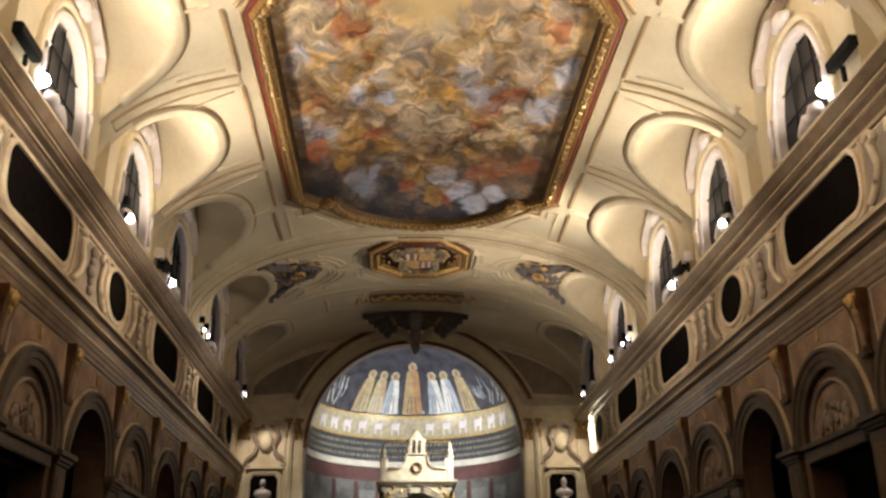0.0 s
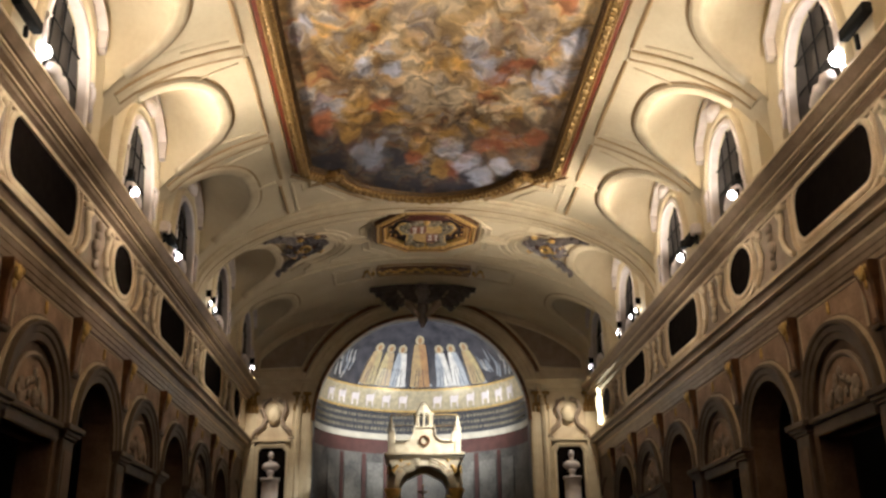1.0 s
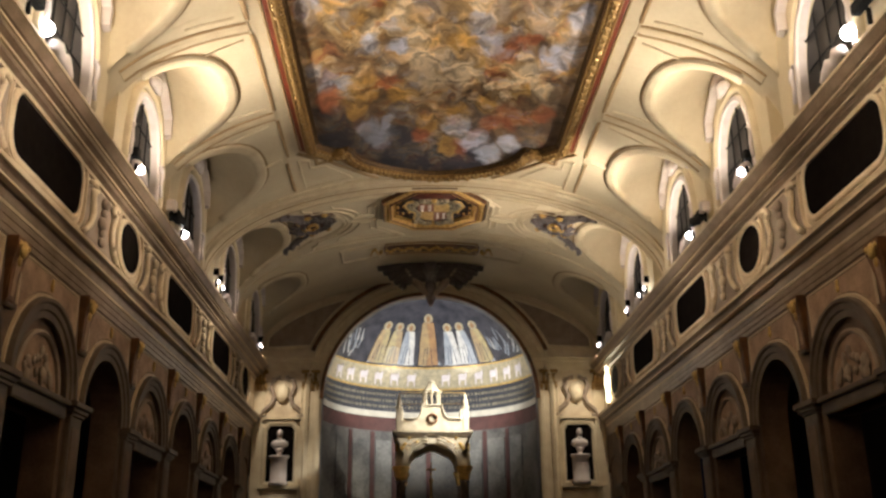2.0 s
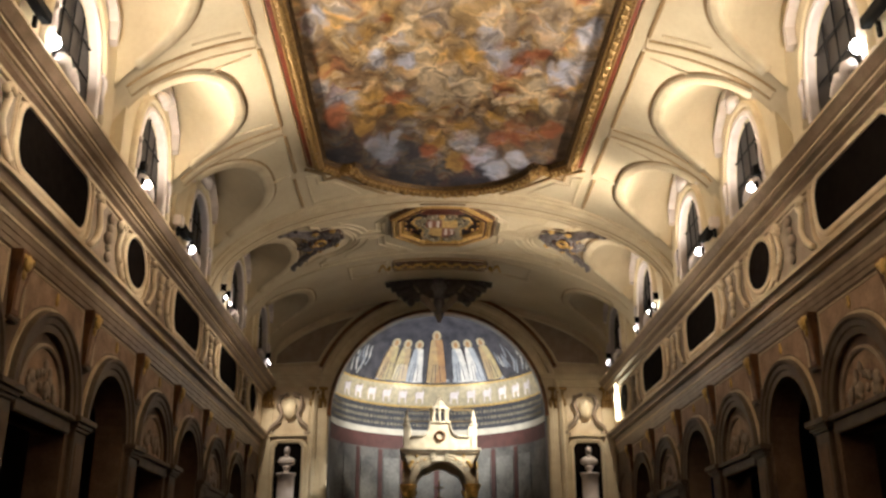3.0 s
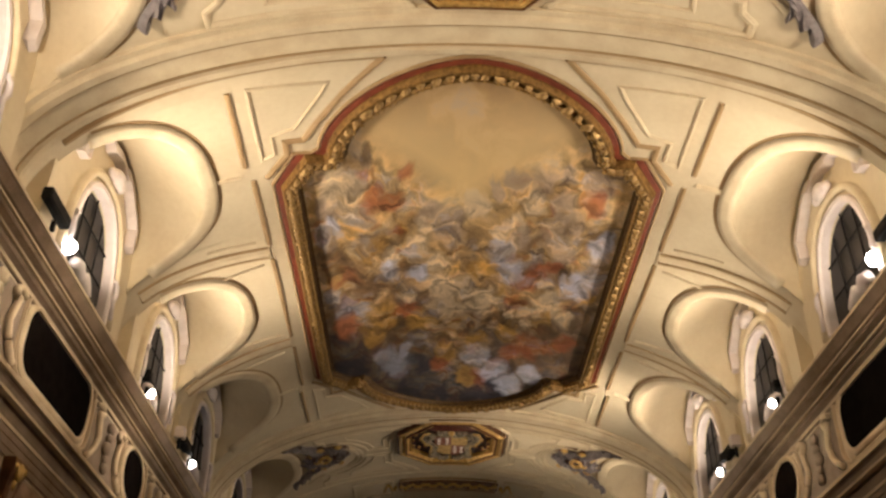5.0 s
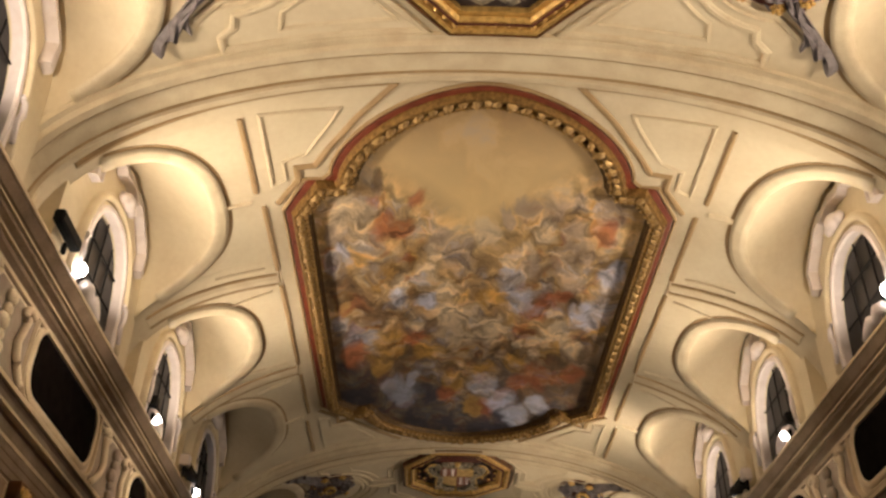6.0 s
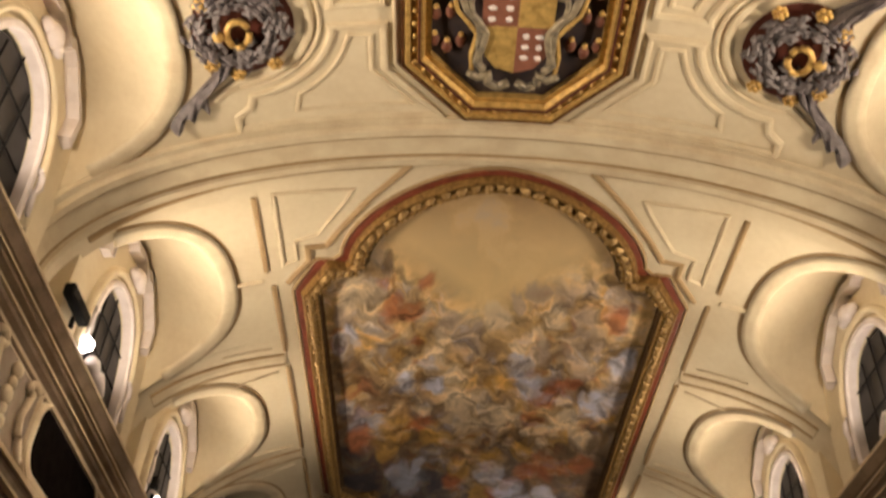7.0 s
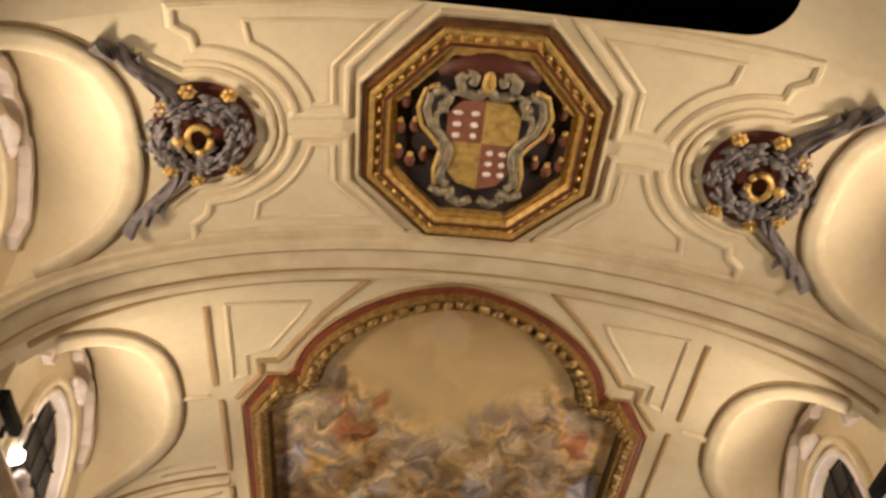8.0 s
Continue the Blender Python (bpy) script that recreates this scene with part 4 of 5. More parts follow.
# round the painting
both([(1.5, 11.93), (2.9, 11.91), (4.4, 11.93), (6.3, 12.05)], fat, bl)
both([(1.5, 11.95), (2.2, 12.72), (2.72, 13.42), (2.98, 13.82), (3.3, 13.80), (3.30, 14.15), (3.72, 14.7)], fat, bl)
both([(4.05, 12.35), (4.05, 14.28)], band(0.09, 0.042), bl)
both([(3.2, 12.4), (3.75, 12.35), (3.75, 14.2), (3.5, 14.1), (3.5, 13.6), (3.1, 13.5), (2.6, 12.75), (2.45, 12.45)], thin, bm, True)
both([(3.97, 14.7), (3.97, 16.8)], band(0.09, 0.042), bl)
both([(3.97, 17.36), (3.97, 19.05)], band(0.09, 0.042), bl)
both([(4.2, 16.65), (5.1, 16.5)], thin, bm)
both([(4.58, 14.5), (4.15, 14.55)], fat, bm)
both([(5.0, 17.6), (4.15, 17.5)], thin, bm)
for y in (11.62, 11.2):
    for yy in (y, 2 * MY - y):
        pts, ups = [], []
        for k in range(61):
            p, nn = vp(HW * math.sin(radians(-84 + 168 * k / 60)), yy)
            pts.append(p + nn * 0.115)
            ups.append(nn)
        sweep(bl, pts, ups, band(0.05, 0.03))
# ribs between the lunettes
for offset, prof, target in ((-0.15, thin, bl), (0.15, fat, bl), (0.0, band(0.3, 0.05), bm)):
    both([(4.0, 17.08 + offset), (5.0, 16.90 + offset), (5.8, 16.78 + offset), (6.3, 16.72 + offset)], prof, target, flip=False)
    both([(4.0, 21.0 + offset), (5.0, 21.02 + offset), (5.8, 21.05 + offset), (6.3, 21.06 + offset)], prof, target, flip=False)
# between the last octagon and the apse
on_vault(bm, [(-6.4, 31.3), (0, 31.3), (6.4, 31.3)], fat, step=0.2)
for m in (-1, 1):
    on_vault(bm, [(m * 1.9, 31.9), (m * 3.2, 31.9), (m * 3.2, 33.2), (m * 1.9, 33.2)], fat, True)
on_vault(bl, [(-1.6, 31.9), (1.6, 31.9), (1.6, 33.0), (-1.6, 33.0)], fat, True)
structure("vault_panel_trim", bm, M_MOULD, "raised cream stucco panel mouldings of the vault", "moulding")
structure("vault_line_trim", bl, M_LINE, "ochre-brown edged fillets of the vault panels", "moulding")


# ---------------------------------------------------------------- stucco wreaths beside the octagons
def wreath(sx, y):
    t = thing("wreath_ornament", "blue-grey stucco wreath with ribbons and gilded flowers on dark red", "ornament", group="stucco wreaths")

    def at(u, v, h=0.1):
        """u towards the middle of the vault, v along the nave."""
        p, nn = vp(sx * (WX - u), y + v)
        return p + nn * h
    bm = bmesh.new()
    rim = [bm.verts.new(at(0.74 * math.cos(a), 0.80 * math.sin(a), 0.03)) for a in [math.pi * (k / 16 - 0.5) for k in range(17)]] + [bm.verts.new(at(-0.45, 0.74, 0.03)), bm.verts.new(at(-0.6, 0, 0.03)), bm.verts.new(at(-0.45, -0.74, 0.03))]
    mid = bm.verts.new(at(0, 0, 0.04))
    for k in range(len(rim)):
        bm.faces.new((mid, rim[k], rim[(k + 1) % len(rim)]))
    part("ground", bm, M_BOLE, t, "dark red painted ground")
    bm = bmesh.new()
    rnd = random.Random(7)
    for k in range(230):
        a, r = rnd.uniform(0, 2 * math.pi), rnd.gauss(0.5, 0.10)
        p = at(r * math.cos(a), r * math.sin(a), 0.08 + 0.12 * rnd.random())
        q = at((r + 0.1 * rnd.uniform(-0.6, 1)) * math.cos(a + 0.25), (r + 0.1 * rnd.uniform(-0.6, 1)) * math.sin(a + 0.25), 0.10 + 0.14 * rnd.random())
        leaf(bm, p, (q - p).normalized(), vp(sx * WX, y)[1], rnd.uniform(0.16, 0.26), rnd.uniform(0.07, 0.12))
    part("leaf_wreath", bm, M_GREY, t)["kind"] = "stuff"
    bm = bmesh.new()
    tube(bm, [at(-0.02 + 0.15 * math.cos(a), 0.21 * math.sin(a) + 0.02, 0.18) for a in [2 * math.pi * k / 14 for k in range(14)]], 0.05, 6)
    ball(bm, at(-0.28, 0.0, 0.2), 0.09, (1, 1, 0.7), 2)
    part("gilded_loop", bm, M_GOLD, t, smooth=True)
    for u, v in ((0.42, 0.62), (0.42, -0.62), (-0.1, 0.72), (-0.1, -0.72), (-0.42, 0.5), (-0.42, -0.5)):
        bm = bmesh.new()
        for k in range(6):
            a = k * math.pi / 3
            ball(bm, at(u + 0.07 * math.cos(a), v + 0.07 * math.sin(a), 0.14), 0.05, (1, 1, 0.7), 1)
        ball(bm, at(u, v, 0.18), 0.045, (1, 1, 1), 1)
        part("gilded_flower", bm, M_GOLD, t, smooth=True)
    for s in (-1, 1):
        bm = bmesh.new()
        grid = []
        for i in range(15):
            f = i / 14
            cu, cv = -0.22 - 0.62 * f + 0.05 * math.sin(6 * f), s * (0.45 + 0.95 * f)
            wide = 0.12 + 0.17 * f
            row = []
            for j in range(17):
                q = j / 8 - 1
                wav = 0.055 * math.sin(q * 10 + 3 * f) * min(1, f * 4 + 0.3)
                row.append(bm.verts.new(at(cu + q * wide * 0.85 + 0.04 * math.sin(9 * f + 4 * q), cv + s * (0.45 * wide * q * -1 + 0.10 * math.sin(q * 7) * f), 0.13 + wav + 0.04 * math.sin(7 * f))))
            grid.append(row)
        for p, q in zip(grid, grid[1:]):
            for j in range(16):
                bm.faces.new((p[j], p[j + 1], q[j + 1], q[j]))
        ext = bmesh.ops.extrude_face_region(bm, geom=bm.faces[:])
        bmesh.ops.translate(bm, vec=(0, 0, 0.1), verts=[v for v in ext["geom"] if isinstance(v, bmesh.types.BMVert)])
        part("ribbon_end", bm, M_GREY, t, "pleated blue-grey ribbon end")


for y in (WY, 28.5):
    for sx in (-1, 1):
        wreath(sx, y)

# ---------------------------------------------------------------- attic of the nave walls
ATTIC = [(-4.6, 1), (0.5, 0), (5.4, 1), (10.3, 0), (15.03, 1), (19.75, 0), (24.4, 1), (29.95, 1), (34.5, 0)]
ZA = 8.36
for sx, side in ((-1, "west"), (1, "east")):
    x0, x1 = sorted((sx * HW, sx * (HW - 0.04)))
    bm = bmesh.new()
    box(bm, (x0, Y_BACK, 7.45), (x1, Y_END, 8.87))
    structure("attic_wall_" + side, bm, M_ATTICL, "cream plaster frieze between the two cornices", "wall")
    xs = sx * (HW - 0.04)
    for i, (c, big) in enumerate(ATTIC):
        hy, hz = (1.60 if c < 20 else 1.46, 0.58) if big else (0.76, 0.57)
        o = rounded((c, ZA), hy, hz, 0.42) if big else ellipse((c, ZA), hy, hz)
        t = thing("wall_panel", "near-black oblong panel in a moulded stucco frame" if big else "near-black oval panel in a moulded stucco frame", "wall panel", group="frieze panels")
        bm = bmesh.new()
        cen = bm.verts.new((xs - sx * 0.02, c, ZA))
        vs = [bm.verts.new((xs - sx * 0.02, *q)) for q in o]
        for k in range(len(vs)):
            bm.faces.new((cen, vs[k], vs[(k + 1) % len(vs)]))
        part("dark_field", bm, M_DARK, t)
        bm = bmesh.new()
        on_wall(bm, o, xs, [(-0.05, -0.02), (-0.05, 0.045), (-0.01, 0.065), (0.03, 0.055), (0.07, 0.03), (0.07, -0.02)], True, 0.3)
        part("inner_frame", bm, M_ATTICL, t)
        bm = bmesh.new()
        o2 = rounded((c, ZA), hy + 0.17, hz + 0.12, 0.4) if big else rounded((c, ZA), hy + 0.17, hz + 0.13, 0.55)
        on_wall(bm, o2, xs, band(0.07, 0.06), True, 0.3)
        part("outer_frame", bm, M_CORNL, t)
    # scrolled brackets between the panels
    for (c0, b0), (c1, b1) in zip(ATTIC, ATTIC[1:]):
        lo, hi = c0 + (1.72 if b0 else 0.85), c1 - (1.72 if b1 else 0.85)
        if hi - lo < 0.5:
            continue
        mid, hw = (lo + hi) / 2, (hi - lo) / 2
        t = thing("stucco_scroll_group", "white stucco scrolls on a grey-brown painted field", "ornament", group="frieze ornaments")
        bm = bmesh.new()
        box(bm, (min(xs, xs - sx * 0.012), lo + 0.05, 7.62), (max(xs, xs - sx * 0.012), hi - 0.05, 8.8))
        part("painted_field", bm, M_ATTIC, t)
        for m in (-1, 1):
            bm = bmesh.new()
            path = [(0.80, 8.74), (0.62, 8.80), (0.50, 8.70), (0.56, 8.60), (0.66, 8.64), (0.60, 8.45), (0.52, 8.2), (0.62, 7.98), (0.80, 7.8), (0.92, 7.72)]
            pts = [Vector((xs - sx * 0.06, mid + m * hw * a, z)) for a, z in path]
            fine = []
            for k in range(len(pts) - 1):
                fine += [pts[k].lerp(pts[k + 1], f / 3) for f in range(3)]
            tube(bm, fine + [pts[-1]], 0.065, 6)
            part("scroll", bm, M_ATTICL, t, smooth=True)
        bm = bmesh.new()
        for z, r in ((8.62, 0.13), (8.42, 0.10), (8.2, 0.14), (8.02, 0.09), (7.84, 0.11)):
            ball(bm, (xs - sx * 0.06, mid + 0.04 * math.sin(z * 9), z), r, (0.6, 1.1, 1), 2)
        part("fruit_drop", bm, M_ATTIC if (b0 and not b1) else M_ATTICL, t, smooth=True)

# ---------------------------------------------------------------- arcade
def arch_bay(sx, c, closed):
    """Archivolt, keystone and, over a lintel, a lunette with a carved relief."""
    up, X = Vector((-sx, 0, 0)), sx * HW
    t = tagged(new("arch_lintel" if closed else "arch_open"), "blind arch with a carved relief above a lintel" if closed else "dark stone architrave of an open arcade arch", "arch", "arcade arches", "structure")

    def ring(name, r, prof, material):
        bm = bmesh.new()
        pts = [Vector((X, c + r * math.cos(math.pi * k / 28), 4.62 + r * math.sin(math.pi * k / 28))) for k in range(29)]
        sweep(bm, pts, [up] * 29, [(-sx * u, h) for u, h in prof])
        part(name, bm, material, t)
    ring("archivolt", 1.18, [(-0.02, -0.02), (-0.02, 0.05), (0.10, 0.06), (0.12, 0.09), (0.22, 0.10), (0.25, 0.14), (0.31, 0.14), (0.34, -0.02)], M_ARCHST)
    ring("edge_fillet", 1.545, [(-0.03, -0.02), (-0.03, 0.05), (0.02, 0.05), (0.03, -0.02)], M_CORNL)

    def slab(name, y0, y1, z0, z1, o0, o1, material, label="", bevel=0.02):
        bm = bmesh.new()
        a, b = sorted((X - sx * o0, X - sx * o1))
        box(bm, (a, y0, z0), (b, y1, z1), bevel)
        return part(name, bm, material, t, label)
    if closed:
        slab("lintel", c - 1.2, c + 1.2, 4.30, 4.52, 0.08, -0.3, M_ARCHST)
        slab("lintel_cornice", c - 1.2, c + 1.2, 4.52, 4.62, 0.16, -0.3, M_ARCHST)
        ring("tympanum_frame", 0.93, [(-0.04, -0.10), (-0.04, 0.0), (0.0, 0.03), (0.05, 0.0), (0.05, -0.10)], M_ATTIC)
        bm = bmesh.new()
        o = [(c + 0.9 * math.cos(math.pi * k / 20), 4.64 + 0.9 * math.sin(math.pi * k / 20)) for k in range(21)]
        vs = [bm.verts.new((X + sx * 0.05, *q)) for q in o]
        back = [bm.verts.new((X + sx * 0.09, *q)) for q in o]
        bm.faces.new(vs)
        for k in range(21):
            bm.faces.new((vs[k], vs[(k + 1) % 21], back[(k + 1) % 21], back[k]))
        part("tympanum", bm, M_SPAN, t, "faded painted lunette behind a relief")
        bm = bmesh.new()
        rnd = random.Random(int(c * 10))
        for k in range(26):
            dy = rnd.uniform(-0.62, 0.62)
            ball(bm, (X + sx * 0.02, c + dy, 4.74 + rnd.uniform(0, 0.62) * (1 - abs(dy))), rnd.uniform(0.05, 0.11), (0.5, 1, 1.5), 1)
        part("relief", bm, M_ATTIC, t, smooth=True)
    bm = bmesh.new()
    ball(bm, (X - sx * 0.03, c, 6.36), 0.06, (0.5, 0.8, 1.7), 2)
    ball(bm, (X - sx * 0.03, c, 6.46), 0.05, (0.5, 1.2, 0.8), 1)
    part("rosette", bm, M_GILT, t, smooth=True)


def pier(sx, y):
    """Pilaster, capital and the tapered painted bracket above it."""
    X = sx * HW
    t = tagged(new("pier_order"), "stone pilaster with a moulded capital and a painted bracket with gilding", "pilaster", "arcade pilasters", "structure")

    def slab(name, hw, z0, z1, o, material, bevel=0.01):
        bm = bmesh.new()
        a, b = sorted((X, X - sx * o))
        box(bm, (a, y - hw, z0), (b, y + hw, z1), bevel)
        return part(name, bm, material, t)
    slab("shaft", 0.30, 0, 4.40, 0.10, M_ARCHST, 0.02)
    slab("sunk_panel", 0.19, 1.0, 4.2, 0.115, M_WALL, 0.005)
    for k, (o, z0, z1) in enumerate(((0.14, 4.40, 4.46), (0.18, 4.46, 4.54), (0.24, 4.54, 4.64))):
        slab("capital", 0.34 + 0.05 * k, z0, z1, o, M_ARCHST)

    def taper(name, prof, half, material, label=""):
        bm = bmesh.new()
        a = [bm.verts.new((X - sx * o, y - h, z)) for (o, z), h in zip(prof, half)]
        b = [bm.verts.new((X - sx * o, y + h, z)) for (o, z), h in zip(prof, half)]
        for k in range(len(prof) - 1):
            bm.faces.new((a[k], a[k + 1], b[k + 1], b[k]))
        bm.faces.new(a)
        bm.faces.new(b)
        return part(name, bm, material, t, label)
    taper("bracket", [(0.03, 5.62), (0.07, 5.66), (0.08, 5.9), (0.11, 6.25), (0.18, 6.5), (0.18, 6.62), (0.0, 6.62), (0.0, 5.62)], [0.12, 0.12, 0.14, 0.18, 0.24, 0.26, 0.26, 0.12], M_ARCHBR, "brown marbled tapering bracket")
    taper("pale_stripe", [(0.085, 5.72), (0.095, 5.9), (0.125, 6.25), (0.125, 6.3), (0.0, 6.3), (0.0, 5.72)], [0.05, 0.06, 0.09, 0.09, 0.09, 0.05], M_SPAN)
    slab("drop_base", 0.17, 5.54, 5.62, 0.10, M_ARCHST, 0.02)
    bm = bmesh.new()
    ball(bm, (X - sx * 0.17, y, 6.46), 0.12, (0.5, 1, 1.2), 2)
    ball(bm, (X - sx * 0.13, y, 6.30), 0.08, (0.5, 0.9, 1.5), 1)
    for m in (-1, 1):
        ball(bm, (X - sx * 0.17, y + m * 0.15, 6.52), 0.07, (0.6, 1, 1), 1)
    part("gilt_mask", bm, M_GILT, t, smooth=True)


for sx, side in ((-1, "west"), (1, "east")):
    X = sx * HW
    bm, bs = bmesh.new(), bmesh.new()
    for c, closed in ARC:
        if 7 < c < Y_END - 1.2:
            arch_bay(sx, c, closed)
        if 6 < c + 1.665 < Y_END - 0.3:
            pier(sx, c + 1.665)
        if c + 1.3 > Y_END:
            continue
        # painted spandrels round the arch, and the thin frame of each
        xf = X - sx * 0.012
        arch = [(c + 1.6 * math.cos(math.pi * k / 24), 4.62 + 1.6 * math.sin(math.pi * k / 24)) for k in range(25)]
        arch = [(y, z) for y, z in arch if abs(y - c) <= 1.30]
        top = [(c + 1.30 - 2.6 * k / (len(arch) - 1), 6.56) for k in range(len(arch))]
        for k in range(len(arch) - 1):
            bs.faces.new([bs.verts.new((xf, *q)) for q in (arch[k], arch[k + 1], top[k + 1], top[k])])
        on_wall(bm, [(c - 1.30, 5.70), (c - 1.30, 6.55), (c + 1.30, 6.55), (c + 1.30, 5.70)], X, band(0.05, 0.03), False)
    structure("spandrel_field_" + side, bs, M_SPAN, "faded pink painted fields above the arches", "wall")
    structure("spandrel_trim_" + side, bm, M_CORNL, "thin frames of the spandrel fields above the arches", "moulding")

# ---------------------------------------------------------------- end wall
for sx in (-1, 1):
    a, b = sorted((sx * 4.0, sx * HW))
    bm = bmesh.new()
    for o, z0, z1 in ((0.10, 9.22, 9.32), (0.16, 9.32, 9.52), (0.26, 9.52, 9.62), (0.36, 9.62, 9.72)):
        box(bm, (a - 0.0, Y_END - o, z0), (b, Y_END, z1), 0.01)
    structure("end_cornice_" + ("west" if sx < 0 else "east"), bm, M_MOULD, "moulded entablature beside the apse arch", "cornice")
    for px, pw in ((4.62, 0.30), (6.55, 0.22)):
        p = tagged(new("end_pilaster"), "cream pilaster with a gilded capital beside the apse", "pilaster", "end wall pilasters", "structure")
        bm = bmesh.new()
        box(bm, (sx * px - pw, Y_END - 0.12, 0), (sx * px + pw, Y_END, 8.4), 0.02)
        part("shaft", bm, M_MOULD, p)
        bm = bmesh.new()
        box(bm, (sx * px - pw - 0.06, Y_END - 0.2, 9.1), (sx * px + pw + 0.06, Y_END, 9.22), 0.02)
        for tier, (z0, z1, out) in enumerate(((8.42, 8.78, 0.16), (8.66, 9.08, 0.20))):
            for k in range(4 - tier):
                x = sx * px + pw * (0.62 * k - 0.93 + 0.31 * tier)
                tube(bm, [Vector((x, Y_END - 0.10, z0)), Vector((x, Y_END - 0.12, (z0 + z1) / 2)), Vector((x, Y_END - out, z1 - 0.04)), Vector((x, Y_END - out - 0.05, z1 - 0.10))], [0.05, 0.07, 0.06, 0.03], 7)
        part("capital", bm, M_LEAF, p, smooth=True)
    nx = sx * 5.68
    t = thing("bust_niche", "stucco niche frame round a flat black face painting the recess's shade", "niche", group="niches")
    # no real recess: a flat black sheet gives the niche its shade
    bm = bmesh.new()
    o = [(nx - 0.62, 4.9), (nx - 0.62, 6.95), (nx - 0.45, 7.18), (nx + 0.45, 7.18), (nx + 0.62, 6.95), (nx + 0.62, 4.9)]
    bm.faces.new([bm.verts.new((x, Y_END - 0.03, z)) for x, z in o])
    part("recess_shade", bm, M_DARK, t)
    bm = bmesh.new()
    pts = [Vector((x, Y_END, z)) for x, z in o]
    sweep(bm, pts, [Vector((0, -1, 0))] * len(pts), [(-0.10, -0.02), (-0.10, 0.10), (0.0, 0.16), (0.10, 0.12), (0.12, -0.02)], True)
    part("frame", bm, M_MOULD, t)
    bm = bmesh.new()
    box(bm, (nx - 0.8, Y_END - 0.3, 4.72), (nx + 0.8, Y_END, 4.86), 0.03)
    part("sill", bm, M_MOULD, t)
    bm = bmesh.new()
    lathe(bm, (nx, Y_END - 0.28, 4.86), [(0.36, 0), (0.36, 0.1), (0.31, 0.14), (0.31, 0.95), (0.37, 1.0), (0.37, 1.06), (0.10, 1.08), (0.09, 1.2), (0.16, 1.26), (0.13, 1.34)], 18)
    ball(bm, (nx, Y_END - 0.28, 6.36), 0.24, (1.35, 0.7, 0.8), 3)
    lathe(bm, (nx, Y_END - 0.28, 6.50), [(0.13, 0), (0.085, 0.08), (0.08, 0.14)], 14)
    ball(bm, (nx, Y_END - 0.30, 6.76), 0.13, (0.85, 1.0, 1.25), 3)
    tagged(link("bust_on_pedestal", bm, M_WHITE, None, True), "pale marble bust on a grey pedestal in a niche", "statue", "busts")
    # cartouche above the niche
    t = thing("wall_cartouche", "scrolled stucco cartouche with dark wings above a niche", "ornament", group="wall cartouches")
    bm = bmesh.new()
    ball(bm, (nx, Y_END - 0.1, 8.35), 0.34, (0.8, 0.4, 1.2), 2)
    part("shield", bm, M_MOULD, t, smooth=True)
    for m in (-1, 1):
        bm = bmesh.new()
        tube(bm, [Vector((nx + m * a, Y_END - 0.08, z)) for a, z in ((0.1, 8.95), (0.38, 8.85), (0.46, 8.55), (0.30, 8.2), (0.4, 7.9), (0.7, 7.65), (0.78, 7.45), (0.6, 7.4))], 0.09, 7)
        part("scroll", bm, M_ATTIC, t, smooth=True)
    bm = bmesh.new()
    box(bm, (nx - 0.72, Y_END - 0.22, 7.28), (nx + 0.72, Y_END, 7.40), 0.03)
    part("ledge", bm, M_MOULD, t)

bm = bmesh.new()
for r in (AR - 0.02, AR + 0.74):
    pts = [Vector((r * math.cos(math.pi * k / 48), Y_END - 0.02, AZ + r * math.sin(math.pi * k / 48))) for k in range(49)]
    if r > AR + 0.5:
        pts = [p for p in pts if p.z > 9.75]
    sweep(bm, pts, [Vector((0, -1, 0))] * len(pts), [(-0.07, -0.02), (-0.07, 0.22), (0.07, 0.22), (0.07, -0.02)])
# mosaic-lined reveal of the arch
reveal = [(AR - 0.02, 0.0)] + [((AR - 0.02) * math.cos(math.pi * k / 40), AZ + (AR - 0.02) * math.sin(math.pi * k / 40)) for k in range(41)] + [(-AR + 0.02, 0.0)]
br = bmesh.new()
for (xa, za), (xb, zb) in zip(reveal, reveal[1:]):
    br.faces.new([br.verts.new(v) for v in ((xa, Y_END + 0.01, za), (xb, Y_END + 0.01, zb), (xb, Y_END + 0.59, zb), (xa, Y_END + 0.59, za))])
structure("apse_arch_reveal", br, M_MOSAIC, "dark mosaic lining of the apse arch", "wall")
structure("apse_arch_line_trim", bm, M_ARCHBR, "dark brown edging fillets of the apse arch", "moulding")

# unlit spandrels beside the arch, the shade put into a brown sheet
for sx in (-1, 1):
    inner = [(5.12 * math.cos(radians(a)), AZ + 5.12 * math.sin(radians(a))) for a in (24, 30, 36, 42, 48, 54, 58)]
    outer = [(x, vz(x) - 0.28) for x in (3.3, 3.8, 4.3, 4.8, 5.3, 5.8, 6.15, 6.35)] + [(6.4, 10.1)]
    o = [(sx * x, z) for x, z in inner + outer]
    bm = bmesh.new()
    bm.faces.new([bm.verts.new((x, Y_END - 0.012, z)) for x, z in o])
    field_sheet = tagged(link("end_spandrel", bm, M_ATTIC), "spandrel beside the apse arch, its shade put into a dull brown", "wall panel", "end wall spandrels", "structure")
    bm = bmesh.new()
    pts = dense([(x, Y_END, z) for x, z in o], 0.3, True)
    sweep(bm, pts, [Vector((0, -1, 0))] * len(pts), band(0.12, 0.07), True)
    part("frame", bm, M_MOULD, field_sheet)

